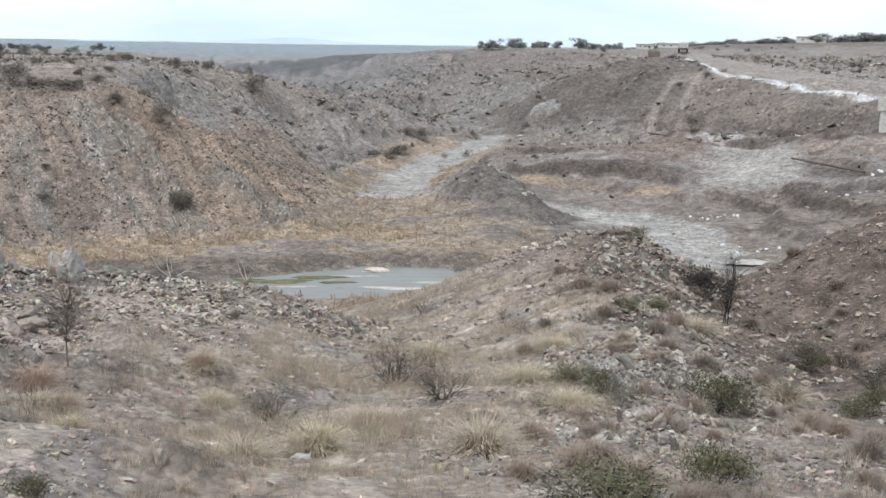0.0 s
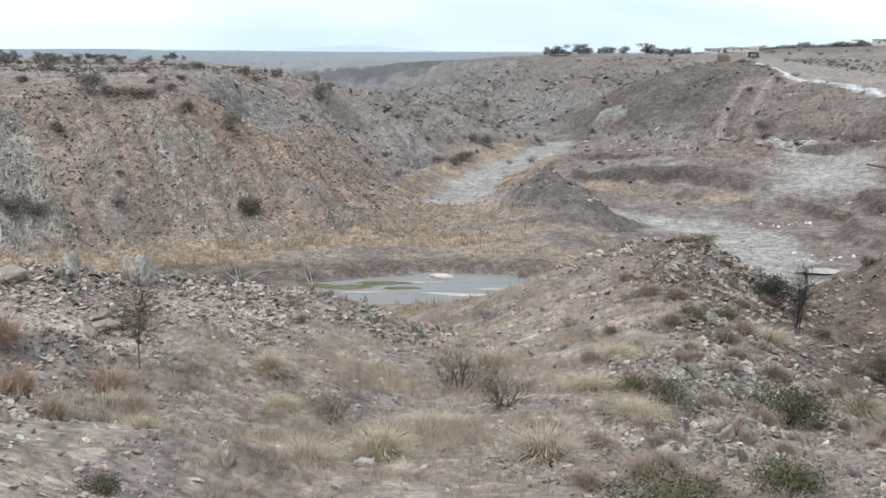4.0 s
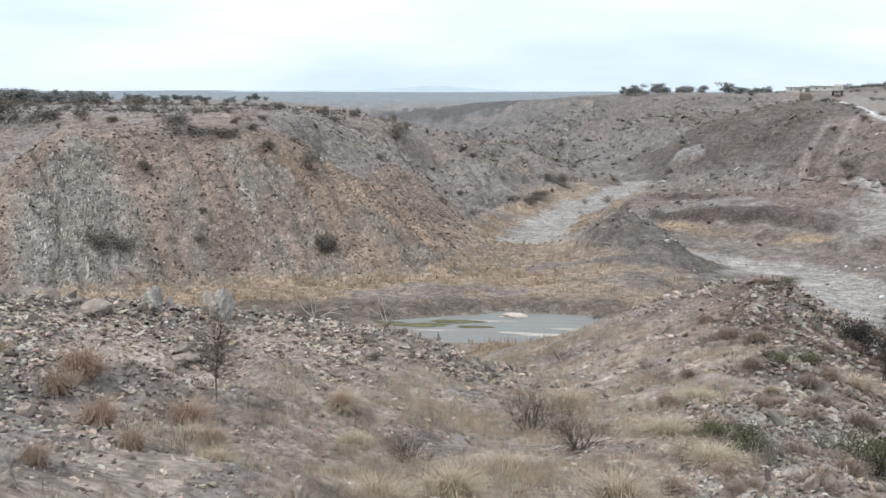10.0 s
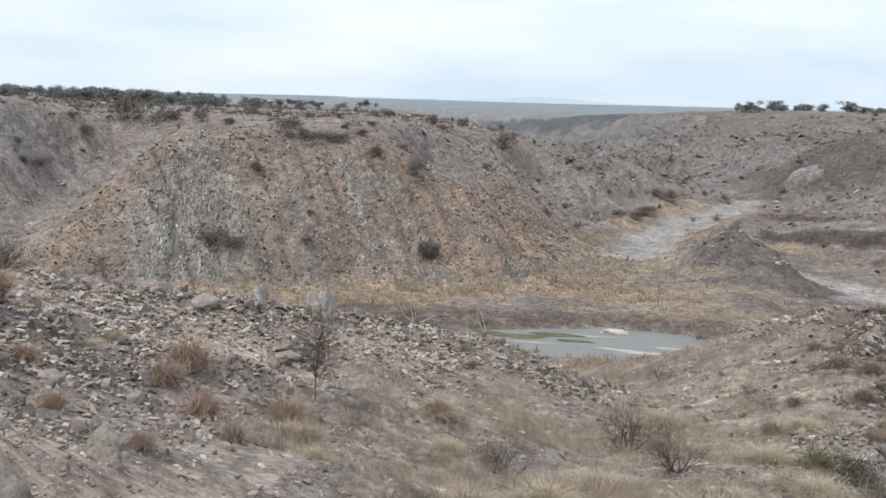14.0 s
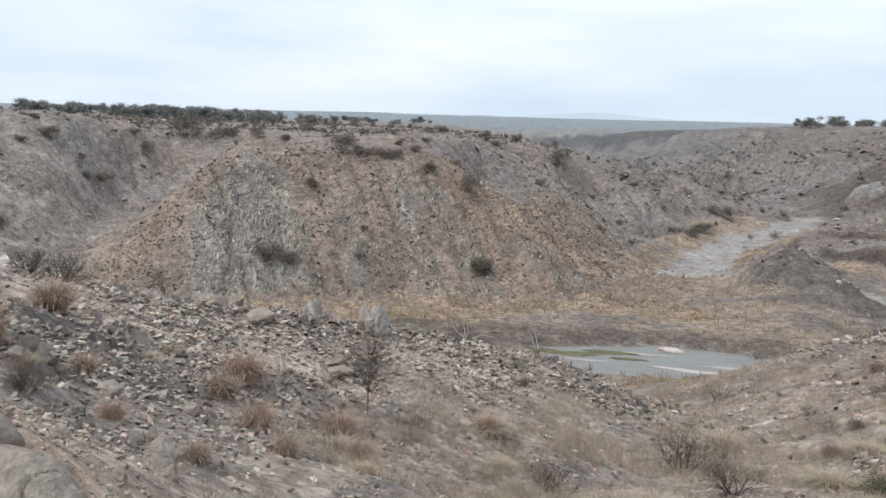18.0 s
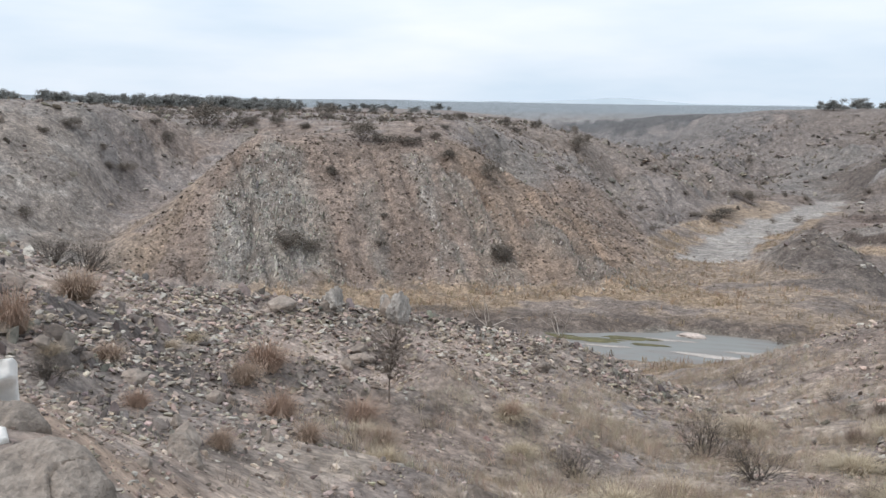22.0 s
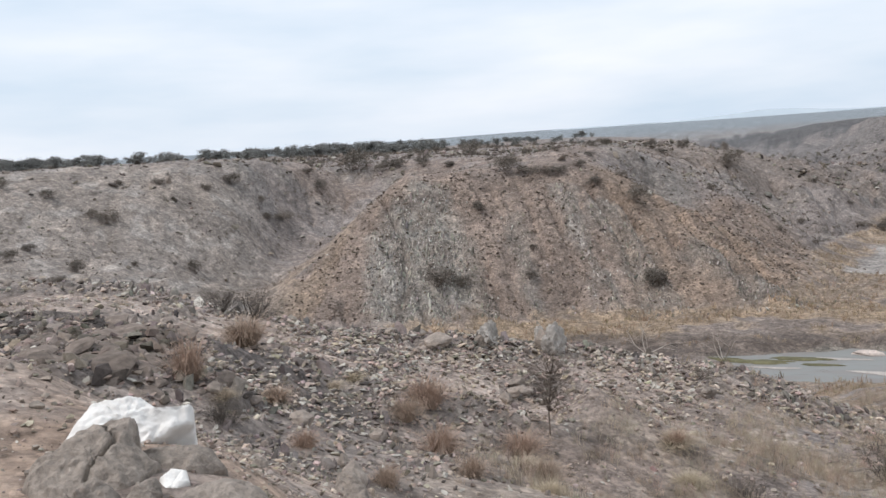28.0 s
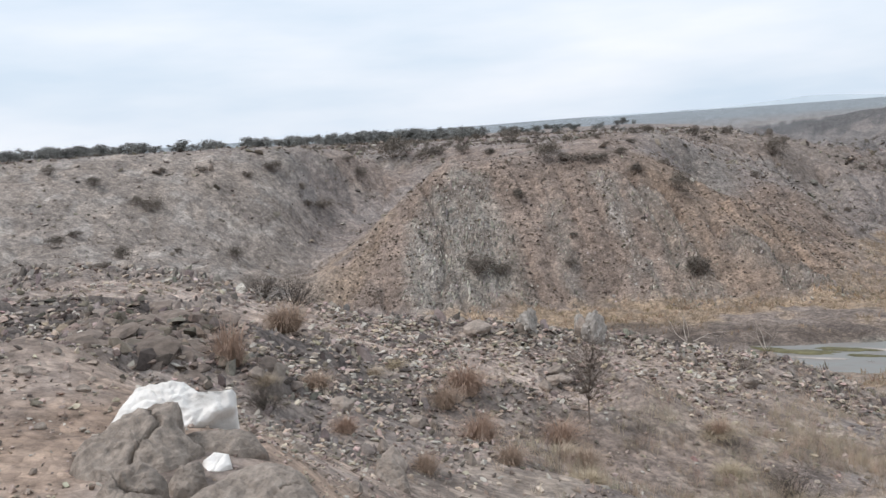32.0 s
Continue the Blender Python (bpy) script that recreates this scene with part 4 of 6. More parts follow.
for seed, (x, y, a, b, turn) in enumerate([(-9.5, 57.6, 1.6, 0.16, 0.1), (-6.2, 60.6, 1.8, 0.2, 0.08), (-3.0, 57.6, 2.2, 0.35, -0.05), (-0.5, 59.2, 1.6, 0.3, 0.1)]):
    patch("crust", x, y, -13.35, a, b, turn, SALT, "pale mineral crust at the edge of the pool", "crust", seed + 20)
patch("crust", 22.6, 66.3, height(22.6, 66.3), 2.3, 0.8, 0.3, SALT, "pale mineral crust beside the stream", "crust", 31, 0.06)
patch("crust", 18.3, 77.0, height(18.3, 77.0), 1.4, 0.6, 0.2, SALT, "pale mineral crust on the stream bed", "crust", 32, 0.06)

# ---------------------------------------------------------------- stones
rng = np.random.default_rng(7)


def stone_shapes(count, points, seed):
    """Angular stones: hulls of a few random points, about 1 m wide."""
    shapes, gen = [], np.random.default_rng(seed)
    for _ in range(count):
        bm = bmesh.new()
        for p in gen.normal(size=(points, 3)):
            p = p / np.linalg.norm(p) * gen.uniform(0.75, 1.0)
            bm.verts.new((p[0] * 0.5, p[1] * 0.42, p[2] * 0.3))
        hull = bmesh.ops.convex_hull(bm, input=bm.verts[:])
        bmesh.ops.delete(bm, geom=[g for g in set(hull["geom_interior"] + hull["geom_unused"]) if isinstance(g, bmesh.types.BMVert)], context="VERTS")
        bmesh.ops.triangulate(bm, faces=bm.faces[:])
        bm.verts.index_update()
        shapes.append((np.array([v.co[:] for v in bm.verts]), np.array([[v.index for v in f.verts] for f in bm.faces])))
        bm.free()
    return shapes


SHAPES = stone_shapes(14, 11, 3)


def scatter(name, x, y, z, size, stretch, turn, lean, tint, label, category, shapes=SHAPES):
    """Many stones in one mesh: each turned, leaned, sized and tinted."""
    vs, fs, ts, n = [], [], [], 0
    pick = rng.integers(0, len(shapes), len(x))
    for s, (sv, sf) in enumerate(shapes):
        k = np.where(pick == s)[0]
        if not len(k):
            continue
        p = sv[None] * np.stack([size[k] * stretch[k], size[k], size[k] * rng.uniform(0.6, 1.15, len(k))], 1)[:, None, :]
        ca, sa = np.cos(lean[k])[:, None], np.sin(lean[k])[:, None]
        px, pz = p[..., 0] * ca + p[..., 2] * sa, -p[..., 0] * sa + p[..., 2] * ca
        cb, sb = np.cos(turn[k])[:, None], np.sin(turn[k])[:, None]
        qx, qy = px * cb - p[..., 1] * sb, px * sb + p[..., 1] * cb
        q = np.stack([qx + x[k][:, None], qy + y[k][:, None], pz + z[k][:, None]], 2)
        vs.append(q.reshape(-1, 3))
        fs.append((sf[None] + (n + np.arange(len(k)) * len(sv))[:, None, None]).reshape(-1, 3))
        ts.append(np.repeat(tint[k], len(sv), 0))
        n += len(k) * len(sv)
    ob = link(name, np.concatenate(vs), np.concatenate(fs), STONE, smooth=False, tint=np.concatenate(ts))
    return tagged(ob, label, category, kind="stuff")


def polar_points(count, r0, r1, a0, a1, power=1.0):
    """Random points over a sector, evenly over the ground at power 1, closer to its near end above."""
    u = rng.random(count)
    r = (r0 ** (2 / power) + u * (r1 ** (2 / power) - r0 ** (2 / power))) ** (power / 2)
    a = np.radians(rng.uniform(a0, a1, count))
    return -np.sin(a) * r, np.cos(a) * r


def stone_tint(n, colour, spread=0.28, pale=0.08):
    c = np.array(colour)[None] * (1 + spread * rng.normal(size=(n, 1))).clip(0.45, 1.8) * (1 + 0.04 * rng.normal(size=(n, 3)))
    light = rng.random(n) < pale
    c[light] = np.array([0.46, 0.43, 0.38]) * rng.uniform(0.8, 1.2, (light.sum(), 1))
    return c.clip(0.04, 0.8)


# fragments over the bench, its lip and the spur
x, y = polar_points(240000, 3.0, 44, -34, 62, 1.6)
k = land(x, y)
chance = np.clip(0.20 + 0.4 * step(12, 8, k["r"]) * step(12, 24, k["az"]) + 0.7 * k["near_rock"] + 0.32 * k["bench"] - 0.75 * k["straw"], 0.03, 1) * step(45, 38, k["r"]) * (1 - 0.85 * step(37, 42, k["az"]) * step(13.5, 16, k["r"]))
chance *= 0.35 + 0.65 * step(-0.4, 0.4, fbm(x / 0.9, y / 0.9, 3, 301))
ok = rng.random(len(x)) < chance
x, y, z, near, rr = x[ok], y[ok], k["z"][ok], k["near_rock"][ok], k["r"][ok]
n = len(x)
size = 0.064 * np.exp(0.6 * rng.normal(size=n)) * (1 + 0.4 * near) * np.clip(rr / 16, 0.4, 1.6)
size = np.minimum(size.clip(0.018, 0.5), 0.009 * rr + 0.03)
tint = stone_tint(n, (0.320, 0.264, 0.220), 0.45, 0.10)
grey = (near > 0.4) & (rng.random(n) < 0.4)
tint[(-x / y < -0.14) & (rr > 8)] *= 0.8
tint[grey] = stone_tint(grey.sum(), (0.235, 0.202, 0.175), 0.42, 0.05)
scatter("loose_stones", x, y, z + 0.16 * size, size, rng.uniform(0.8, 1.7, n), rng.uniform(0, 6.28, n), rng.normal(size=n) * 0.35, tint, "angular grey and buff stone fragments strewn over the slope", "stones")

# upright blocks of the beds that break the surface
x, y = polar_points(26000, 7, 44, -20, 62, 1.4)
k = land(x, y)
ok = rng.random(len(x)) < np.clip(k["near_rock"] - 0.25, 0, 1) * step(-0.3, 0.2, fbm(x / 1.6, y / 1.6, 3, 305)) * 0.85
x, y, z, rr = x[ok], y[ok], k["z"][ok], k["r"][ok]
n = len(x)
size = (0.115 * np.exp(0.5 * rng.normal(size=n)) * np.clip(rr / 22, 0.6, 1.4)).clip(0.07, 0.6)
scatter("bedrock_blocks", x, y, z + 0.12 * size, size, rng.uniform(1.2, 2.3, n), -1.1 + 0.25 * rng.normal(size=n), 0.75 + 0.3 * rng.normal(size=n), stone_tint(n, (0.185, 0.162, 0.145), 0.34, 0.03), "cracked grey bedrock blocks along the lip of the bench", "rock")

# slabs and fragments on the face of the hill
x = rng.uniform(-50, -2, 90000)
y = rng.uniform(53, 108, 90000)
k = land(x, y)
ok = rng.random(len(x)) < k["hill"] * np.clip(0.22 * step(-0.5, 0.5, fbm(x / 3, y / 3, 3, 315)) + 0.75 * k["rock"], 0, 1) * step(-1.2, -2.5, k["z0"])
x, y, z, rk, q = x[ok], y[ok], k["z"][ok], k["rock"][ok], k["q"][ok]
n = len(x)
size = (0.105 * np.exp(0.5 * rng.normal(size=n))).clip(0.05, 0.4)
tint = stone_tint(n, (0.225, 0.186, 0.154), 0.32, 0.05)
g = rk > 0.35
tint[g] = stone_tint(g.sum(), (0.205, 0.180, 0.152), 0.32, 0.04)
g = k["outcrop"][ok] > 0.4
tint[g] = stone_tint(g.sum(), (0.262, 0.244, 0.212), 0.40, 0.05)
# pale rubble lies between the ribs
pale = (q > 0) & (q < 6) & (rng.random(n) < 0.2)
tint[pale] = stone_tint(pale.sum(), (0.34, 0.305, 0.265), 0.25, 0.08)
scatter("hillside_rocks", x, y, z + 0.1 * size, size, 1.1 + 4.2 * rk * rng.random(n), 2.0 + 0.22 * rng.normal(size=n), -0.6 + 0.3 * rng.normal(size=n), tint, "grey-green tilted slabs and rubble on the hill face", "rock")

# rocks on the far slopes, the left hill and the mound
x, y = polar_points(60000, 50, 230, -30, 64, 1.3)
k = land(x, y)
ok = rng.random(len(x)) < np.clip(0.04 + 0.55 * k["far_rock"], 0, 1) * (1 - k["hill"]) * (1 - k["low"] * 0.85) * (1 - k["road"]) * (1 - k["patch"]) * (1 - k["river"])
x, y, z, rr = x[ok], y[ok], k["z"][ok], k["r"][ok]
n = len(x)
size = (0.0036 * rr * np.exp(0.5 * rng.normal(size=n))).clip(0.1, 1.5)
scatter("slope_rocks", x, y, z + 0.1 * size, size, rng.uniform(0.9, 1.9, n), rng.uniform(0, 6.28, n), rng.normal(size=n) * 0.5, stone_tint(n, (0.205, 0.177, 0.150), 0.38, 0.05), "weathered grey rocks on the far slopes", "rock")

# cobbles in the stream bed
x, y = polar_points(40000, 56, 180, -20, 8, 1.2)
k = land(x, y)
ok = rng.random(len(x)) < k["river"] * 0.10
x, y, z = x[ok], y[ok], k["z"][ok]
n = len(x)
size = (0.16 * np.exp(0.55 * rng.normal(size=n))).clip(0.08, 0.9)
scatter("river_cobbles", x, y, z + 0.1 * size, size, rng.uniform(0.9, 1.6, n), rng.uniform(0, 6.28, n), rng.normal(size=n) * 0.2, stone_tint(n, (0.29, 0.275, 0.25), 0.3, 0.1), "grey cobbles in the dry stream bed", "stones")


# ---------------------------------------------------------------- single boulders
def boulder(name, at, dims, mat, seed, label, cuts=3, rough=0.12, sink=0.25, turn=0.0, tilt=(0, 0), smooth=True, detail=4, category="boulder"):
    """A boulder: a ball cut by flat faces, worn by noise."""
    gen = random.Random(seed)
    bm = bmesh.new()
    bmesh.ops.create_icosphere(bm, subdivisions=detail, radius=1.0)
    planes = []
    for _ in range(cuts):
        v = Vector((gen.uniform(-1, 1), gen.uniform(-1, 1), gen.uniform(-0.4, 1))).normalized()
        planes.append((v, gen.uniform(0.55, 0.85)))
    off = Vector((gen.uniform(-50, 50), gen.uniform(-50, 50), gen.uniform(-50, 50)))
    for v in bm.verts:
        p = v.co.copy()
        for nrm, d in planes:
            over = p.dot(nrm) - d
            if over > 0:
                p -= nrm * over * 0.92
        w = noise.fractal(p * 1.3 + off, 0.9, 2.1, 4)
        f = noise.fractal(p * 5 + off, 0.9, 2.1, 3)
        c = abs(noise.noise(p * 2.1 + off * 2))
        crack = -0.26 * max(0.0, 1 - c / 0.06)
        g = abs(noise.noise(p * 4.3 + off))
        p *= 1 + rough * w + rough * 0.35 * f + rough * 3.0 * crack - rough * 0.9 * max(0.0, 0.25 - g)
        v.co = Vector((p.x * dims[0] / 2, p.y * dims[1] / 2, p.z * dims[2] / 2))
    ob = part(name, bm, mat, smooth=smooth)
    ob.matrix_world = Matrix.Translation((at[0], at[1], at[2] + dims[2] * (0.5 - sink))) @ Euler((radians(tilt[0]), radians(tilt[1]), turn)).to_matrix().to_4x4()
    return tagged(ob, label, category)


def lump(name, mat, at, tilt, thick, power, outline, seed, rough, label):
    """A boulder bedded in the bank: a swelling top within an uneven outline, leaning towards the valley path, its sides going down into the soil."""
    gen = random.Random(seed)
    off = Vector((gen.uniform(-50, 50), gen.uniform(-50, 50), gen.uniform(-50, 50)))
    away = Vector((at[0], at[1], 0)).normalized()
    side = away.cross(Vector((0, 0, 1)))
    up = away * math.cos(radians(tilt)) + Vector((0, 0, 1)) * math.sin(radians(tilt))
    out = side.cross(up)
    count, turns_n = 30, 110
    ring = []
    for k in range(turns_n):
        w = 2 * math.pi * k / turns_n
        d, best = (math.cos(w), math.sin(w)), 0.05
        for (ax, ay), (bx, by) in zip(outline, outline[1:] + outline[:1]):
            ex, ey = bx - ax, by - ay
            det = d[0] * -ey + d[1] * ex
            if abs(det) > 1e-9:
                r, u = (ax * -ey + ay * ex) / det, (d[0] * ay - d[1] * ax) / det
                if r > 0 and -1e-6 <= u <= 1 + 1e-6:
                    best = max(best, r)
        ring.append((d[0] * best, d[1] * best))
    bm = bmesh.new()
    rows_v = []
    for i in range(1, count + 1):
        s = math.sin(0.5 * math.pi * i / count)
        row = []
        for u, v in ring:
            p = side * (u * s) + up * (v * s)
            h = thick * max(0.0, 1 - s ** power) ** (1 / power)
            q = p * 3.2 + off
            wob = noise.fractal(q, 0.8, 2.1, 7) + 0.5 * noise.fractal(q * 4.1, 0.8, 2.1, 4)
            crack = max(0.0, 1 - abs(noise.noise(q * 0.9)) / 0.035) * (1 if power < 5 else 0.25)
            h += rough * thick * 1.8 * wob - 0.30 * thick * crack * rough * 8
            p = p * (1 + 0.35 * rough * noise.noise(q * 1.7)) + out * h
            row.append(bm.verts.new(p))
        rows_v.append(row)
    skirt = [bm.verts.new(v.co * 1.04 - Vector((0, 0, 0.7))) for v in rows_v[-1]]
    rows_v.append(skirt)
    mid = bm.verts.new(out * thick)
    for k in range(turns_n):
        n = (k + 1) % turns_n
        bm.faces.new((mid, rows_v[0][k], rows_v[0][n]))
        for a, b in zip(rows_v[:-1], rows_v[1:]):
            bm.faces.new((a[k], b[k], b[n], a[n]))
    bmesh.ops.recalc_face_normals(bm, faces=bm.faces[:])
    ob = part(name, bm, mat, smooth=True)
    ob.location = Vector(at) - out * thick * 0.8
    return tagged(ob, label, "boulder")


for row in [
    ("white_boulder", LIMESTONE, (-4.51, 3.95, 0.04), 40, 0.2, 6, [(-0.44, -0.14), (-0.21, 0.20), (-0.06, 0.21), (0.12, 0.17), (0.20, 0.08), (0.42, 0.05), (0.41, -0.06), (0.23, -0.14), (0.00, -0.19), (-0.23, -0.20)], 3, 0.13, "white limestone boulder with flat broken faces on the bank"),
    ("mudstone_boulder", MUDSTONE, (-3.89, 3.15, 0.14), 34, 0.24, 3.2, [(-0.34, -0.04), (-0.30, 0.11), (-0.14, 0.22), (0.02, 0.30), (0.26, 0.32), (0.27, 0.08), (0.36, -0.04), (0.19, -0.25), (-0.03, -0.33), (-0.25, -0.25)], 5, 0.12, "cracked grey mudstone boulder lying against a white one"),
    ("mudstone_boulder", MUDSTONE, (-3.73, 3.62, 0.02), 22, 0.14, 3, [(-0.22, 0.14), (-0.01, 0.16), (0.18, 0.07), (0.24, -0.09), (0.07, -0.16), (-0.18, -0.13)], 9, 0.1, "low flat grey mudstone slab"),
    ("mudstone_boulder", MUDSTONE, (-3.45, 2.73, 0.13), 30, 0.2, 3, [(-0.16, -0.02), (-0.08, 0.09), (0.07, 0.13), (0.17, 0.04), (0.15, -0.16), (-0.11, -0.16)], 19, 0.14, "lumpy mudstone block below larger boulders"),
    ("mudstone_boulder", MUDSTONE, (-3.44, 3.05, 0.08), 30, 0.16, 3, [(-0.10, -0.03), (-0.01, 0.09), (0.10, 0.08), (0.11, -0.05), (0.01, -0.15), (-0.07, -0.13)], 21, 0.12, "small split-off mudstone block between boulders"),
    ("mudstone_boulder", MUDSTONE, (-2.97, 3.04, 0.07), 24, 0.24, 2.6, [(-0.38, 0.00), (-0.23, 0.12), (-0.03, 0.22), (0.15, 0.21), (0.26, 0.08), (0.34, -0.13), (0.22, -0.32), (-0.14, -0.34), (-0.36, -0.20)], 23, 0.08, "rounded smooth grey mudstone boulder on the bank's edge"),
    ("white_stone", LIMESTONE, (-3.51, 3.35, 0.03), 35, 0.1, 5, [(-0.08, 0.02), (-0.02, 0.07), (0.06, 0.05), (0.07, -0.04), (0.00, -0.08), (-0.07, -0.07)], 14, 0.08, "small white limestone block"),
    ("mudstone_boulder", MUDSTONE, (-4.22, 5.84, -1.07), 30, 0.16, 3, [(-0.16, -0.03), (-0.10, 0.24), (0.05, 0.27), (0.13, 0.09), (0.16, -0.14), (0.00, -0.21), (-0.14, -0.18)], 31, 0.14, "pale lumpy mudstone block on bare soil"),
]:
    lump(*row)
for seed, (x, y, w, h) in enumerate([(-1.7, 10.5, 0.34, 0.17), (-2.7, 8.3, 0.20, 0.21), (-3.8, 8.8, 0.09, 0.06), (2.6, 8.2, 0.17, 0.12), (-10.5, 22.9, 0.80, 0.41), (-10.6, 22.1, 0.62, 0.31), (-10.8, 23.3, 0.81, 0.39), (-10.5, 22.4, 0.63, 0.31), (-4.8, 6.7, 0.32, 0.32), (-5.4, 7.4, 0.18, 0.18), (-3.8, 8.8, 0.10, 0.09), (-5.8, 14.0, 0.16, 0.14), (-13.8, 24.4, 1.32, 0.45), (-7.5, 7.9, 0.27, 0.18), (-6.5, 27.6, 0.72, 0.43), (4.0, 11.2, 0.32, 0.21), (3.8, 14.1, 0.48, 0.44), (3.4, 13.6, 0.28, 0.37), (-11.6, 27.3, 0.85, 0.93), (-12.9, 25.5, 0.53, 0.71), (-6.7, 10.4, 0.24, 0.16), (-6.9, 8.7, 0.42, 0.28), (-6.7, 10.0, 0.38, 0.23)]):
    boulder("rock", (x, y, height(x, y)), (w * 0.9, w * 0.7, max(h, 0.4 * w)), ROCK if seed else SALT, 100 + seed, "pale rounded stone in the straw" if not seed else "weathered grey rock on the slope", 10, 0.14, 0.25, seed * 1.7, (seed * 13 % 20 - 10, seed * 7 % 16 - 8), False, 3, "rock")
PALEROCK = painted("pale_bedded_rock", (0.34, 0.315, 0.285), 0.95, 6.0, 0.35, 0.06, 0.1)
for seed, (x, y, w, h) in enumerate([(-12.8, 25.7, 0.79, 0.89), (-11.3, 27.3, 0.85, 1.03), (-25.4, 59.3, 1.20, 1.36), (-12.0, 29.2, 0.79, 0.79)]):
    boulder("outcrop", (x, y, height(x, y)), (w, w * 0.8, h * 1.3), PALEROCK, 300 + seed, "pale upright outcrop of bedded rock at the hill foot", 9, 0.28, 0.3, seed * 0.9, (0, 10), False, 4, "rock")
# the dark cracked outcrop behind the white boulder: stacked flat blocks
OUT_A, OUT_B = np.array(LAND["dark_rock_foot"]), np.array(LAND["dark_rock_top"])
for i in range(230):
    u, v = rng.random(), rng.random()
    foot = OUT_A[2] * (1 - u) + OUT_A[1] * u
    top = OUT_B[0] * (1 - u) + OUT_B[2] * u
    px, py = (foot * (1 - v) + top * v)[:2] + rng.normal(size=2) * 0.25
    w = float(np.clip(0.28 * math.exp(0.42 * rng.normal()), 0.12, 0.75))
    ob = boulder("outcrop_block", (px, py, height(px, py)), (w * 1.5, w * 1.05, w * 0.34), DARKROCK, 700 + i, "flat dark brown block of a cracked outcrop", 9, 0.12, 0.58, -0.8 + rng.normal() * 0.25, (rng.normal() * 7, 6 + rng.normal() * 7), False, 2, "rock")
    tagged(ob, group="outcrop blocks")
n = 900
u, v = rng.random((n, 1)), rng.random((n, 1))
foot = OUT_A[2] * (1 - u) + OUT_A[1] * u
top = OUT_B[0] * (1 - u) + OUT_B[2] * u
p = (foot * (1 - v) + top * v)[:, :2] + rng.normal(size=(n, 2)) * 0.3
size = (0.14 * np.exp(0.45 * rng.normal(size=n))).clip(0.05, 0.4)
scatter("outcrop_rubble", p[:, 0], p[:, 1], land(p[:, 0], p[:, 1])["z"] + 0.12 * size, size, rng.uniform(1.0, 1.8, n), -0.8 + 0.4 * rng.normal(size=n), 0.1 + 0.3 * rng.normal(size=n), stone_tint(n, (0.160, 0.131, 0.110), 0.4, 0.02), "broken dark pieces of a cracked outcrop", "rock")
# larger single stones over the bench and the spur
STONES = []
for s, (sv, sf) in enumerate(SHAPES):
    me = bpy.data.meshes.new("rock")
    me.from_pydata([tuple(v) for v in sv], [], [tuple(int(i) for i in f) for f in sf])
    me.materials.append(ROCK)
    STONES.append(me)
x, y = polar_points(2600, 7, 40, -26, 60, 1.5)
k = land(x, y)
ok = np.where(rng.random(len(x)) < np.clip(0.06 + 0.35 * k["near_rock"], 0, 1) * (1 - k["straw"]))[0][:260]
for i in ok:
    w = float(np.clip(0.008 * k["r"][i] * math.exp(0.35 * rng.normal()), 0.1, 0.45))
    ob = new("rock", STONES[int(rng.integers(0, len(STONES)))])
    ob.matrix_world = Matrix.Translation((x[i], y[i], k["z"][i] + 0.15 * w)) @ Euler((rng.normal() * 0.3, rng.normal() * 0.3, rng.uniform(0, 6.28))).to_matrix().to_4x4() @ Matrix.Diagonal((w * 1.3, w, w * 1.1, 1))
    tagged(ob, "angular weathered grey stone lying on the slope", "rock", "stones on the bench")
gen = random.Random(4)
for x, y in [(-4.3, 3.1), (-4.9, 3.3), (-5.4, 4.0), (-5.6, 4.7), (-3.2, 3.5), (-5.2, 5.1), (-4.3, 4.9), (-3.6, 4.6), (-5.9, 3.9), (-5.0, 2.9), (-4.6, 2.7), (-6.2, 4.4)]:
    w = gen.uniform(0.07, 0.17)
    boulder("rock", (x, y, height(x, y)), (w, w * 0.8, w * 0.7), MUDSTONE, int(x * 100 + y * 10), "small buff stone on bare soil", 5, 0.16, 0.25, x, (5, 5), False, 2, "rock")


# ---------------------------------------------------------------- far works: bridge, pipe, trucks, shed, litter
def bridge():
    e = new("road_bridge")
    e.matrix_world = Matrix.Translation((49.8, 101.4, -4.08)) @ pose(0, 0, 0, 0, 0, -24)
    part("deck", box(9.0, 5.0, 0.5, (1.5, 0, 0.1), 0.04), CONCRETE, e)
    for s in (-1, 1):
        part("parapet", box(9.0, 0.25, 0.8, (1.5, 2.4 * s, 0.75), 0.03), CONCRETE, e)
    part("abutment", box(1.0, 4.6, 3.0, (-2.2, 0, -1.65), 0.05), CONCRETE, e)
    part("abutment", box(1.0, 4.6, 4.0, (5.4, 0, -2.15), 0.05), CONCRETE, e)
    tagged(e, "small pale concrete road bridge with plain parapets", "bridge")


def pipe(a, b, r, label):
    a, b = Vector(a), Vector(b)
    d = b - a
    e = new("pipe")
    e.location = a
    turn = d.to_track_quat("Z", "Y").to_matrix().to_4x4()
    n = max(2, int(d.length / 4))
    for k in range(n):
        m = Matrix.Translation(d * (k + 0.5) / n) @ turn
        part("pipe_length", tube(r, d.length / n - 0.02, m, 12), RUST, e, smooth=True)
        part("flange", tube(r * 1.35, 0.08, Matrix.Translation(d * (k + 1) / n) @ turn, 12), RUST, e)
    tagged(e, label, "pipe")


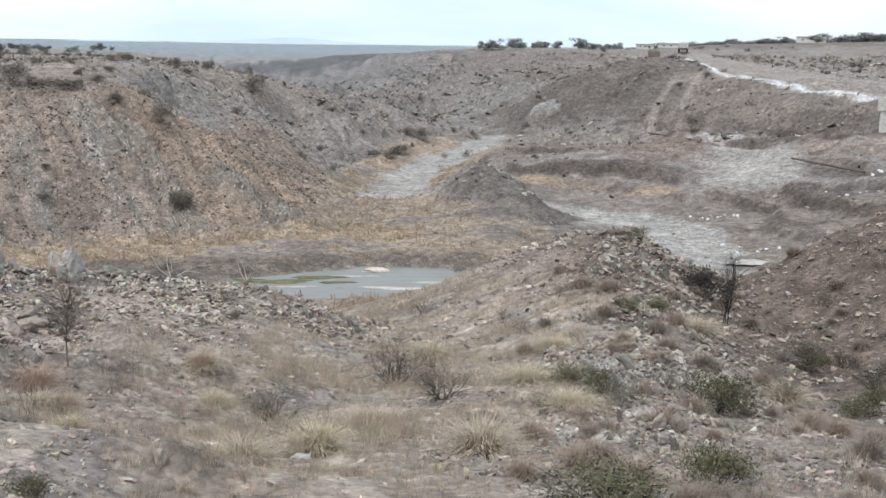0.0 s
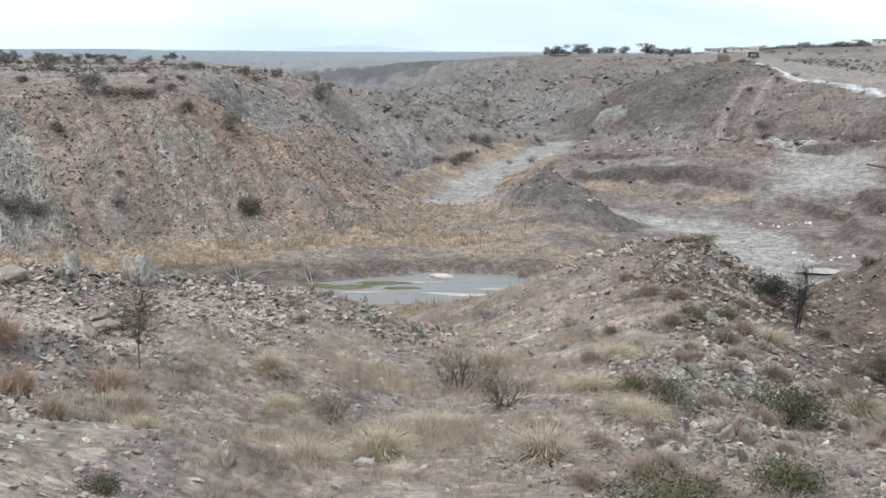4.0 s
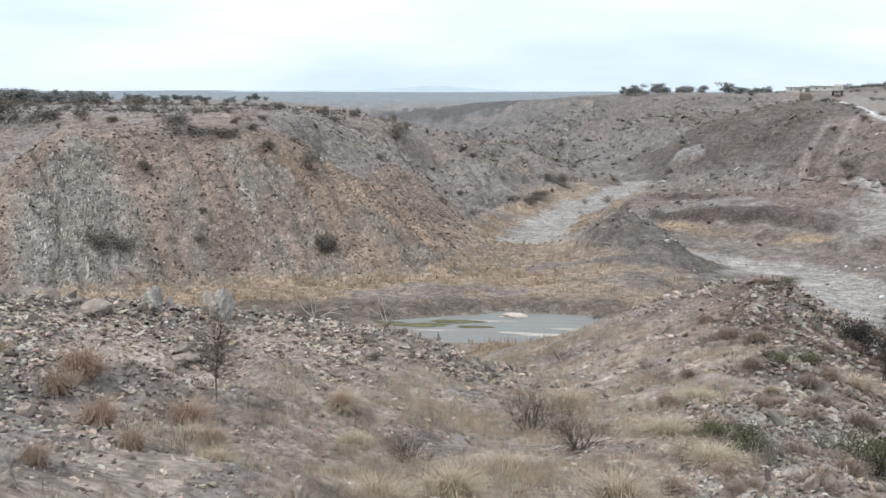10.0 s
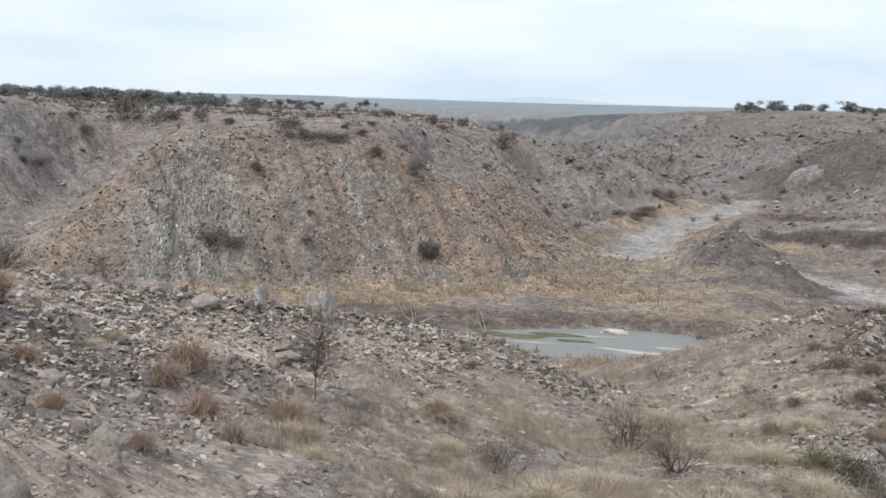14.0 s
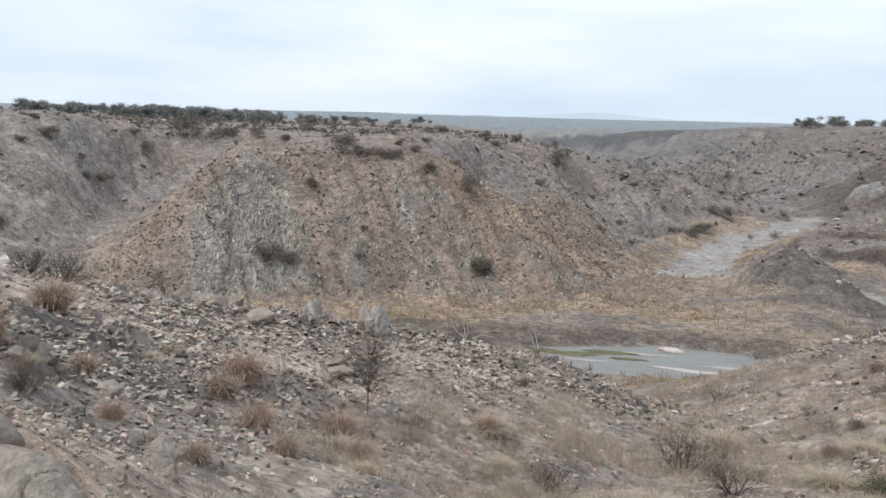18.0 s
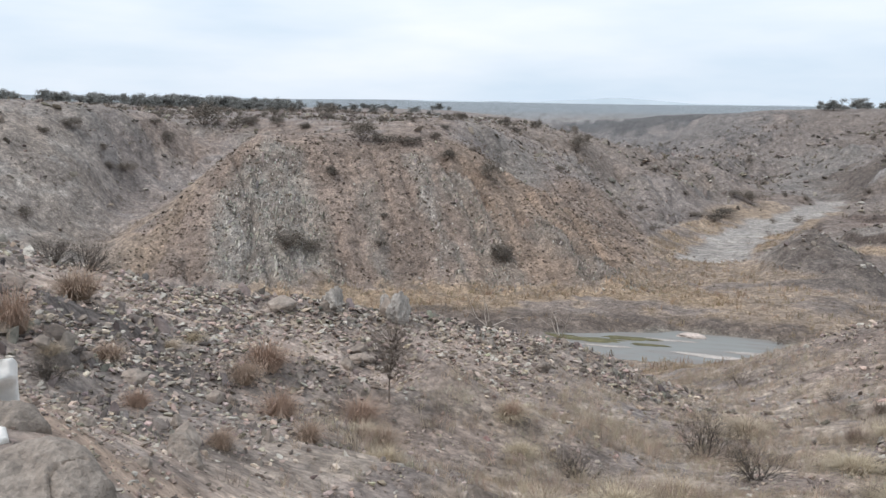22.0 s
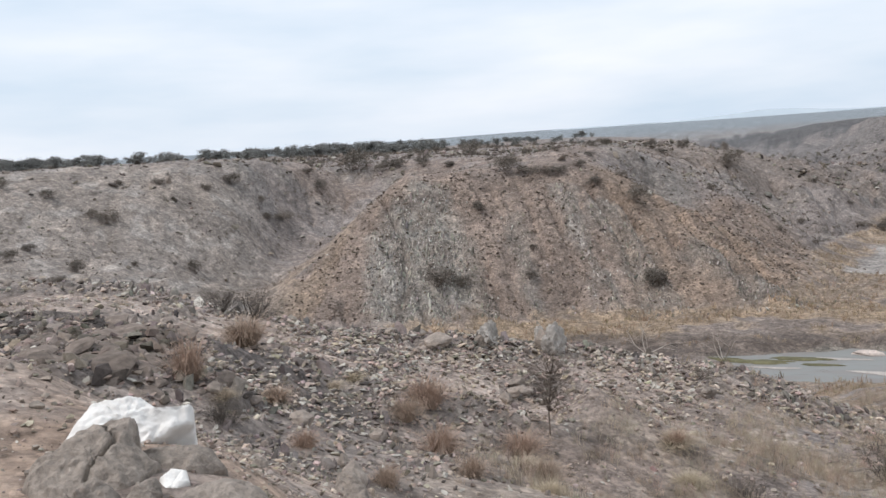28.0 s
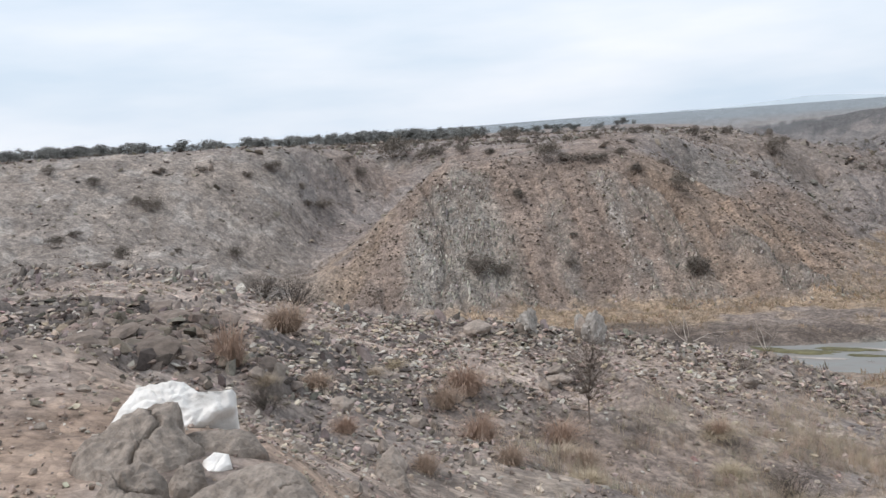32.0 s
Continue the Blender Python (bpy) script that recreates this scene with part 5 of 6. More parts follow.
def truck(x, y, z, turn, paint, label):
    e = new("dump_truck")
    e.matrix_world = Matrix.Translation((x, y, z)) @ pose(0, 0, 0, 0, 0, turn)
    part("chassis", box(6.0, 0.9, 0.3, (0, 0, 0.85), 0.03), RUST, e)
    cab = part("cab", box(1.5, 2.2, 1.7, (2.4, 0, 1.85), 0.12), paint, e)
    part("windscreen", box(0.03, 1.9, 0.75, (3.165, 0, 2.2)), DARK, cab)
    part("bonnet", box(0.5, 2.0, 0.7, (3.35, 0, 1.2), 0.08), paint, e)
    bm = box(3.9, 2.4, 1.2, (-0.7, 0, 1.75), 0.03)
    for v in bm.verts:
        if v.co.z > 2.0:
            v.co.x += 0.35 * (1 if v.co.x > 0 else -1)
    part("tipper_body", bm, paint, e)
    for px in (2.5, -0.9, -2.1):
        for s in (-1, 1):
            w = part("wheel", tube(0.52, 0.34, Matrix.Translation((px, 0.98 * s, 0.52)) @ pose(0, 0, 0, 90), 18), RUBBER, e)
            part("hub", tube(0.22, 0.36, Matrix.Translation((px, 0.98 * s, 0.52)) @ pose(0, 0, 0, 90), 12), RUST, w)
    tagged(e, label, "truck")


def shed(x, y, z, sx, sy, sz, turn, label):
    e = new("shed")
    e.matrix_world = Matrix.Translation((x, y, z)) @ pose(0, 0, 0, 0, 0, turn)
    part("wall", box(sx, sy, sz, (0, 0, sz / 2)), DUSTY, e)
    part("roof", box(sx + 0.6, sy + 0.6, 0.18, (0, 0, sz + 0.12)), CONCRETE, e)
    for k in range(3):
        part("window", box(sx * 0.07, 0.06, sz * 0.25, (sx * (k - 1) * 0.28, -sy / 2 - 0.02, sz * 0.55)), DARK, e)
    tagged(e, label, "shed")


bridge()
SHELF = LAND["pipe_shelf"]
pipe((SHELF[0][0], SHELF[0][1], height(*SHELF[0][:2]) + 0.3), (SHELF[2][0], SHELF[2][1], height(*SHELF[2][:2]) + 0.3), 0.09, "rusty pipeline laid along a ledge")
pipe((29.9, 136.8, height(29.9, 136.8) + 0.2), (30.9, 118.0, height(30.9, 118.0) + 0.2), 0.10, "rusty pipe beside the track")
truck(60.2, 243.0, height(60.2, 243.0), 74, DUSTY, "dusty white dump truck on the haul road")
truck(43.5, 200.3, height(43.5, 200.3), 80, YELLOW, "dusty dun-coloured dump truck near the road")
shed(117.5, 308.4, height(117.5, 308.4), 9, 4, 1.8, -20, "long low whitewashed shed among trees")
shed(70.5, 300.0, height(70.5, 300.0), 8, 4, 1.3, -12, "pale flat-roofed shed beside the haul road")
shed(60.5, 292.0, height(60.5, 292.0), 5, 3, 1.4, -5, "small pale shed beside the haul road")
gen = random.Random(9)
for cx, cy, spread, count in [(24.2, 83.2, 2.0, 16), (22.8, 69.8, 1.7, 14), (39.6, 86.0, 2.5, 8), (35.5, 80.5, 2.0, 6)]:
    for _ in range(count):
        px, py, w = cx + gen.gauss(0, spread), cy + gen.gauss(0, spread * 0.5), gen.uniform(0.18, 0.55)
        boulder("rubble_block", (px, py, height(px, py)), (w, w * 0.7, w * 0.6), LITTER if gen.random() < 0.5 else SALT, int(px * 31 + py * 17), "pale rubble block on the river terrace", 5, 0.2, 0.2, px, (0, 0), False, 1, "rubble")
boulder("pale_rock", (-4.6, 62.3, height(-4.6, 62.3)), (2.2, 1.0, 0.8), painted("pinkish_limestone", (0.55, 0.47, 0.42), 0.9, 5.0, 0.2, 0.03, 0.02), 61, "pinkish white rock at the edge of the pool", 4, 0.25, 0.3, 0.1, (0, 0), False, 3, "rock")


# ---------------------------------------------------------------- plants
BARK = painted("grey_bark", (0.10, 0.085, 0.072), 0.95, 25.0, 0.35, 0.005, 0.15)
TWIG = painted("dry_twigs", (0.165, 0.135, 0.115), 0.95, 25.0, 0.3, 0, 0.15)
BLACKTWIG = painted("dark_twigs", (0.050, 0.046, 0.040), 0.95, 25.0, 0.3, 0, 0.1)
# dusty brown leaves, painted paler to suggest haze over the far slopes
HAZYDUSTLEAF = painted("dusty_hazed_leaves", (0.180, 0.158, 0.134), 0.9, 12.0, 0.45, 0, 0.3)
GREYLEAF = painted("grey_leaves", (0.165, 0.160, 0.128), 0.9, 12.0, 0.4, 0, 0.15)
GREENLEAF = painted("olive_leaves", (0.128, 0.120, 0.068), 0.85, 9.0, 0.6, 0, 0.2)
# skyline leaves lifted to a pale grey-green, which paints in distance haze
HAZYTREELEAF = painted("hazed_tree_leaves", (0.200, 0.204, 0.192), 0.85, 3.0, 0.45, 0, 0.2)


def prisms(segs):
    """Three-sided tapered sticks from rows of start, end, two radii."""
    s = np.array([[*a, *b, r, q] for a, b, r, q in segs])
    p, q, r0, r1 = s[:, 0:3], s[:, 3:6], s[:, 6], s[:, 7]
    d = q - p
    d = d / (np.linalg.norm(d, axis=1, keepdims=True) + 1e-9)
    side = np.cross(d, np.where(np.abs(d[:, 2:3]) < 0.9, [[0, 0, 1.0]], [[1.0, 0, 0]]))
    side /= np.linalg.norm(side, axis=1, keepdims=True) + 1e-9
    up = np.cross(d, side)
    ring = [(math.cos(w), math.sin(w)) for w in (0, 2.094, 4.189)]
    v = np.stack([p + r0[:, None] * (c * side + e * up) for c, e in ring] + [q + r1[:, None] * (c * side + e * up) for c, e in ring], 1)
    f = np.array([[0, 1, 4, 3], [1, 2, 5, 4], [2, 0, 3, 5]])
    return v.reshape(-1, 3), (f[None] + 6 * np.arange(len(s))[:, None, None]).reshape(-1, 4)


def grow(gen, start, way, length, radius, depth, segs, spread=0.6, forks=3, droop=0.0):
    """A stick that bends and forks."""
    p, d = np.array(start, float), np.array(way, float)
    d /= np.linalg.norm(d)
    pieces = 3 if depth else 2
    for k in range(pieces):
        d = d + gen.normal(size=3) * 0.16 + np.array([0, 0, -droop])
        d /= np.linalg.norm(d)
        e = p + d * length / pieces
        r0, r1 = radius * (1 - 0.5 * k / pieces), radius * (1 - 0.5 * (k + 1) / pieces)
        segs.append((p, e, r0, r1))
        if depth and (k or depth > 2):
            for _ in range(forks if k == pieces - 1 else max(1, forks - 1)):
                w = d + gen.normal(size=3) * spread
                grow(gen, e, w, length * gen.uniform(0.5, 0.75), r1 * 0.62, depth - 1, segs, spread, forks, droop)
        p = e


def leaf_cards(gen, points, size, long=1.6, upright=0.0):
    """Small leaves, each a bent pair of faces, turned every way."""
    n = len(points)
    a = gen.normal(size=(n, 3)) + np.array([0, 0, upright])
    a /= np.linalg.norm(a, axis=1, keepdims=True)
    b = np.cross(a, gen.normal(size=(n, 3)))
    b /= np.linalg.norm(b, axis=1, keepdims=True) + 1e-9
    s = size * gen.uniform(0.6, 1.4, (n, 1))
    v = np.stack([points - a * s * long, points + b * s * 0.6, points + a * s * long, points - b * s * 0.6], 1)
    return v.reshape(-1, 3), np.arange(4 * n).reshape(n, 4)


def plant(name, stems, leaves, bark, leaf, label, category):
    e = new(name)
    link("wood", *prisms(stems), bark, e, smooth=False)
    if leaves is not None:
        link("foliage", *leaves, leaf, e, smooth=False)
    return tagged(e, label, category)


def round_shrub(seed, stems, leaf_count, leaf_size, bark, leaf, label, name="shrub", depth=2, lobes=7, upright=0.0):
    """A low rounded shrub about 1 m wide and 1 m high, in uneven lobes."""
    gen = np.random.default_rng(seed)
    segs = []
    for _ in range(stems):
        w = np.array([gen.normal() * 0.75, gen.normal() * 0.75, 1.0])
        grow(gen, (gen.normal() * 0.05, gen.normal() * 0.05, -0.05), w, 0.48, 0.012, depth, segs, 0.55)
    pts = None
    if leaf_count:
        mids = np.stack([gen.normal(size=lobes) * 0.23, gen.normal(size=lobes) * 0.23, gen.uniform(0.22, 0.72, lobes)], 1)
        pick = gen.integers(0, lobes, leaf_count)
        pts = mids[pick] + gen.normal(size=(leaf_count, 3)) * np.array([0.15, 0.15, 0.13])
        pts[:, 2] = np.abs(pts[:, 2])
        pts = leaf_cards(gen, pts, leaf_size, 1.7, upright)
    return plant(name, segs, pts, bark, leaf, label, "shrub")


def bare_tree(seed, label, bark, lean=0.0, trunks=1, spread=0.5, low=3, twigs=15):
    """A small leafless tree about 1 m high: a thin straight trunk under a haze of fine twigs."""
    gen = np.random.default_rng(seed)
    segs = []
    for k in range(trunks):
        p = np.array([0.05 * k, 0.02 * k, -0.05])
        d = np.array([lean + gen.normal() * 0.06, gen.normal() * 0.06, 1.0])
        for s in range(9):
            d = d + gen.normal(size=3) * 0.05
            d /= np.linalg.norm(d)
            e = p + d * 0.085
            segs.append((p, e, 0.016 - 0.0014 * s, 0.0146 - 0.0014 * s))
            if s >= low:
                for _ in range(twigs):
                    w = np.array([gen.normal() * spread, gen.normal() * spread, gen.uniform(0.25, 1.0)])
                    grow(gen, e, w, gen.uniform(0.14, 0.28), 0.0042, 2, segs, 0.55, 3)
            p = e
    return plant("bare_tree", segs, None, bark, None, label, "tree")


def crown_tree(seed):
    """A far thorn tree about 1 m high: trunk, limbs and a ragged crown."""
    gen = np.random.default_rng(seed)
    segs = []
    grow(gen, (0, 0, -0.05), (gen.normal() * 0.1, 0, 1), 0.42, 0.035, 2, segs, 0.7, 3)
    lobes = gen.integers(11, 16)
    mids = np.stack([gen.normal(size=lobes) * 0.24, gen.normal(size=lobes) * 0.24, gen.uniform(0.2, 0.78, lobes)], 1)
    pick = gen.integers(0, lobes, 1100)
    pts = mids[pick] + gen.normal(size=(1100, 3)) * np.array([0.11, 0.11, 0.085])
    e = new("tree")
    link("trunk", *prisms(segs), BARK, e, smooth=False)
    link("crown", *leaf_cards(gen, pts, 0.036, 1.3), HAZYTREELEAF, e, smooth=False)
    return tagged(e, "far thorn tree with a ragged crown, greens paled by painted haze", "tree")


def clump(seed, tint_to, label, blades=900):
    """A dense clump of dry grass about 1 m wide and high."""
    gen = np.random.default_rng(seed)
    v, t = [], []
    for _ in range(blades):
        a, r = gen.uniform(0, 6.28), 0.16 * math.sqrt(gen.random())
        root = np.array([r * math.cos(a), r * math.sin(a), -0.05])
        far_out = gen.uniform(0.05, 0.46)
        out = np.array([math.cos(a), math.sin(a), 0]) * far_out + gen.normal(size=3) * 0.14
        top = gen.uniform(0.45, 0.95) * (1.05 - far_out)
        mid, tip = root + out * 0.55 + [0, 0, top * 0.8], root + out * 1.15 + [0, 0, top * gen.uniform(0.55, 1.05)]
        s = np.cross(out + [0.01, 0, 0], [0, 0, 1])
        s = s / (np.linalg.norm(s) + 1e-9) * 0.0042
        c = np.array(tint_to) * gen.uniform(0.75, 1.25)
        v += [root - s, root + s, mid + s * 0.7, mid - s * 0.7, mid - s * 0.7, mid + s * 0.7, tip + s * 0.2, tip - s * 0.2]
        t += [c] * 8
    f = np.arange(len(v)).reshape(-1, 4)
    ob = link("grass_clump", np.array(v), f, STRAW, smooth=False, tint=np.array(t))
    return tagged(ob, label, "grass")


def settle(kinds, rows, group="", squash=1.0):
    """Stand copies of the given plants at rows of x, y, width, height; the first of each kind is used itself."""
    used = set()
    level = land([r[0] for r in rows], [r[1] for r in rows])["z"]
    for k, (x, y, w, h) in enumerate(rows):
        ob = kinds[k % len(kinds)]
        m = Matrix.Translation((x, y, float(level[k]) - 0.03)) @ pose(0, 0, 0, 0, 0, 137.5 * k) @ Matrix.Diagonal((w, w, h * squash, 1))
        if ob.name in used:
            ob = copy_thing(ob, m @ Matrix.Diagonal((*[1 / s for s in ob.scale], 1)))
        else:
            used.add(ob.name)
            ob.matrix_world = m
        if group:
            tagged(ob, group=group)


RIM = [(-33.0, 81.0, 3.09, 1.17), (-31.4, 84.9, 1.21, 0.77), (-41.0, 121.5, 1.56, 1.25), (-34.9, 121.9, 1.69, 1.23), (-33.0, 130.9, 1.15, 1.64), (-28.1, 135.1, 1.01, 1.51), (-25.9, 133.5, 0.83, 1.16), (-25.3, 123.9, 2.62, 2.31), (-28.4, 88.8, 1.02, 0.79), (-23.8, 106.4, 1.06, 0.80), (-36.6, 79.7, 2.40, 1.87), (-15.4, 99.1, 0.61, 0.61), (-15.8, 116.4, 0.79, 0.79), (-12.4, 102.2, 0.76, 0.57), (32.6, 122.7, 2.4, 2.3), (-25.0, 82.0, 2.09, 1.67), (-20.3, 71.7, 1.56, 1.47), (-30.9, 71.6, 0.67, 0.57), (-30.3, 69.4, 0.93, 0.65), (-28.7, 81.9, 1.58, 0.95)]
RIM += [(-68.5, 60.3, 1.67, 1.56), (-75.0, 59.5, 1.40, 0.93), (-69.5, 95.3, 1.44, 2.01), (-60.6, 49.9, 1.25, 1.15), (-25.8, 20.5, 0.44, 0.28), (-67.5, 50.9, 1.13, 0.62), (-70.5, 79.8, 2.07, 1.17), (-67.4, 81.8, 1.42, 0.77), (-67.3, 84.2, 2.10, 1.18), (-79.6, 58.0, 1.32, 0.96), (-60.4, 62.6, 1.06, 1.33), (-73.4, 108.5, 4.30, 3.02), (-68.1, 111.9, 3.18, 1.75), (-64.0, 112.0, 1.72, 1.72), (-70.7, 140.2, 2.86, 2.38), (-36.6, 73.4, 1.25, 0.90), (-36.5, 64.7, 2.37, 1.73), (-34.9, 65.8, 1.28, 1.10), (-20.6, 71.9, 1.84, 1.20), (-70.1, 60.0, 1.35, 0.90)]
RIM += [(-61.2, 61.1, 0.42, 0.42), (-71.5, 70.3, 1.22, 0.73), (-65.8, 47.7, 1.49, 0.99), (-73.8, 67.1, 0.97, 0.61), (-69.3, 74.5, 1.24, 0.74), (-72.3, 96.4, 1.32, 0.73), (-35.4, 80.6, 1.18, 0.75), (-59.7, 111.3, 1.69, 0.92), (-37.3, 94.1, 0.98, 0.62), (-33.0, 92.8, 0.96, 0.60), (-69.2, 109.1, 2.04, 1.26), (-68.8, 82.9, 1.18, 0.79), (-61.5, 56.5, 0.71, 0.51), (-6.8, 129.8, 3.18, 1.27), (-3.6, 143.0, 2.62, 1.92), (-7.2, 122.3, 1.95, 1.20), (-9.6, 124.9, 1.53, 0.77), (-11.5, 129.5, 0.95, 0.63), (-5.8, 143.9, 2.11, 1.05)]
settle([round_shrub(s, 12, 1500, 0.023, TWIG, HAZYDUSTLEAF, "dusty dark brown shrub on the dry hillside, paled for haze") for s in (1, 2, 3, 4)], [(x, y, w * 1.05, h * 1.1) for x, y, w, h in RIM], "hillside shrubs")
settle([round_shrub(s, 40, 1500, 0.018, BLACKTWIG, BLACKTWIG, "dense dark leafless thorn bush") for s in (11,)], [(9.0, 31.9, 1.35, 1.5)])
settle([round_shrub(s, 34, 420, 0.014, BARK, TWIG, "fuzzy grey-brown twiggy bush on the terrace") for s in (12, 13)], [(-18.9, 20.5, 0.95, 1.05), (-17.9, 20.7, 1.15, 1.2)])
settle([round_shrub(s, 16, 60, 0.016, TWIG, GREYLEAF, "sparse grey twiggy bush") for s in (15, 16, 17)], [(-41.2, 56.9, 1.13, 1.82), (0.8, 62.5, 1.02, 1.33), (-0.8, 34.5, 1.09, 1.05), (-6.7, 57.5, 0.51, 0.58), (-7.0, 28.9, 0.94, 0.52), (3.8, 29.7, 0.45, 0.64), (4.0, 24.0, 0.52, 0.46), (4.1, 28.7, 0.44, 0.47), (-18.7, 60.4, 1.42, 1.34), (-13.4, 60.3, 1.16, 1.16), (-6.8, 31.7, 0.41, 0.41)])
TREES = [(-6.4, 15.1, 1.00, 1.68), (8.9, 28.5, 1.13, 2.35)]
settle([bare_tree(21, "small leafless grey tree with fine twigs on the bench", TWIG, 0.05)], [(x, y, h * 0.95, h * 0.95) for x, y, w, h in TREES[:1]])
settle([bare_tree(25, "dark upright dead tree beside a thorn bush", BLACKTWIG, 0.07, 3, 0.3, 1, 3)], [(x, y, h * 0.7, h) for x, y, w, h in TREES[1:]])
settle([round_shrub(s, 14, 0, 0, BARK, None, "leafless dead bush in the straw", "dead_bush", 3) for s in (31, 32, 33)], [(-1.1, 19.7, 1.09, 1.41), (0.0, 16.7, 0.87, 1.03), (-3.0, 15.8, 0.84, 0.74), (-6.9, 7.3, 0.38, 0.38), (-6.9, 7.4, 0.38, 0.32)])
settle([round_shrub(s, 16, 1700, 0.021, BLACKTWIG, GREENLEAF, "olive green leafy shrub on the stony spur", "green_shrub", 2, 11, 1.2) for s in (41, 42, 43)], [(1.5, 7.6, 1.01, 0.53), (3.0, 16.5, 0.65, 0.65), (5.1, 16.3, 1.11, 0.95), (3.0, 9.4, 0.70, 0.56), (-3.2, 6.7, 0.30, 0.25), (2.4, 17.4, 0.63, 0.46), (7.9, 37.5, 0.81, 0.38), (5.3, 26.1, 0.77, 0.44), (6.2, 25.9, 0.67, 0.44), (9.1, 19.2, 0.83, 0.55), (10.1, 24.4, 0.84, 0.67), (9.8, 19.8, 0.51, 0.57)])
settle([round_shrub(s, 22, 520, 0.014, TWIG, GREYLEAF, "rounded dry grey shrub on the stony slope", "grey_shrub", 2, 9, 0.8) for s in (51, 52)], [(3.2, 15.5, 0.80, 0.62), (4.4, 17.3, 0.69, 0.52), (7.6, 19.5, 0.81, 0.61), (7.9, 21.4, 0.73, 0.59), (2.2, 25.0, 0.64, 0.48), (2.0, 29.4, 0.75, 0.52), (3.1, 18.0, 0.47, 0.35), (9.6, 25.0, 0.68, 0.61), (13.3, 31.4, 0.64, 0.43)])
CLUMPS = [(-8.0, 8.0, 0.42, 0.53), (-12.2, 13.8, 0.91, 0.55), (-8.3, 14.0, 0.72, 0.57), (-8.2, 13.1, 0.49, 0.39), (-5.8, 10.1, 0.45, 0.37), (-4.8, 9.0, 0.33, 0.26), (-6.6, 14.2, 0.70, 0.40), (-4.5, 10.4, 0.40, 0.29), (-4.6, 17.0, 0.45, 0.34), (-7.7, 9.2, 0.38, 0.23), (-6.1, 7.7, 0.25, 0.22), (-4.7, 7.1, 0.24, 0.24), (-4.7, 17.0, 0.68, 0.40), (0.5, 11.0, 0.81, 0.81), (-1.6, 11.2, 0.68, 0.60), (-2.4, 10.4, 0.64, 0.50), (1.7, 17.7, 0.92, 0.58), (-1.1, 14.1, 0.74, 0.56), (2.7, 21.3, 0.82, 0.55), (6.9, 24.4, 1.13, 0.64)]
CLUMPS += [(7.6, 19.5, 0.81, 0.67), (-4.8, 10.5, 0.45, 0.34), (-3.9, 9.1, 0.32, 0.23), (4.4, 21.7, 0.42, 0.49), (-4.0, 15.4, 0.52, 0.41), (-0.3, 23.9, 1.23, 0.77), (2.2, 15.2, 0.80, 0.45), (-9.7, 13.1, 0.41, 0.31), (-10.1, 14.3, 0.44, 0.29), (-7.4, 7.9, 0.27, 0.27)]
settle([clump(61, (0.40, 0.29, 0.225), "reddish dry grass clump on the stony bench"), clump(62, (0.38, 0.29, 0.225), "reddish dry grass clump on the stony bench")], [(x, y, w * 1.5, h * 1.3) for x, y, w, h in CLUMPS[:12]], "grass clumps on the bench")
settle([clump(63, (0.43, 0.36, 0.26), "pale straw grass clump in the gully"), clump(64, (0.40, 0.33, 0.25), "pale straw grass clump in the gully")], [(x, y, w * 1.5, h * 0.62) for x, y, w, h in CLUMPS[12:]], "grass clumps in the gully")

# bleached dead branches washed up along the pool
BLEACHED = painted("bleached_wood", (0.46, 0.41, 0.36), 0.9, 20.0, 0.25, 0, 0.1)
for seed, (x, y, reach) in enumerate([(-12.7, 58.8, 1.3), (-17.8, 59.0, 1.5)]):
    gen = np.random.default_rng(500 + seed)
    segs = []
    for way in ((1.0, 0.2, 0.35), (-0.8, 0.3, 0.6), (0.2, -0.3, 0.9), (-0.3, 0.1, 0.5)):
        grow(gen, (0, 0, 0.05), way, reach, 0.045, 2, segs, 0.45, 2)
    ob = plant("dead_branch", segs, None, BLEACHED, None, "bleached dead branches lying at the pool's edge", "branch")
    ob.location = (x, y, height(x, y))

# low brown tufts and dark bushes over the spur and the slope beyond it
gen = random.Random(51)
tufts = []
while len(tufts) < 90:
    a, d = radians(gen.uniform(-27, -5)), 8 + 34 * gen.random() ** 1.6
    w = gen.uniform(0.28, 0.62) * (0.75 + d / 60)
    tufts.append((-math.sin(a) * d, math.cos(a) * d, w * 1.25, w * 0.75))
settle([clump(65, (0.255, 0.198, 0.160), "low brown dry tuft on the stony spur"), clump(66, (0.30, 0.232, 0.185), "low brown dry tuft on the stony spur"), clump(67, (0.225, 0.182, 0.150), "low brown dry tuft on the stony spur")], tufts, "brown tufts on the spur")
settle([round_shrub(s, 18, 900, 0.020, BLACKTWIG, BARK, "dark round leafless bush in the side gully") for s in (81, 82)], [(10.2, 20.9, 0.75, 0.62), (10.7, 26.0, 0.9, 0.8), (11.5, 25.4, 0.7, 0.55)])

# the belt of trees and scrub along the skyline, and single trees on the plain
gen = random.Random(77)
forest = [crown_tree(s) for s in (71, 72, 73, 74, 75)]
rows = []
for _ in range(210):
    a = radians(gen.uniform(19, 62))
    d = gen.uniform(245, 340) if math.degrees(a) > 28 else gen.uniform(260, 380)
    h = gen.uniform(2.2, 3.8) if math.degrees(a) > 28 else gen.uniform(1.5, 2.7)
    rows.append((-math.sin(a) * d, math.cos(a) * d, h * gen.uniform(1.0, 1.6), h))
for _ in range(22):
    a, d, h = radians(gen.uniform(29.5, 37.5)), gen.uniform(235, 262), gen.uniform(2.4, 3.9)
    rows.append((-math.sin(a) * d, math.cos(a) * d, h * gen.uniform(1.1, 1.5), h))
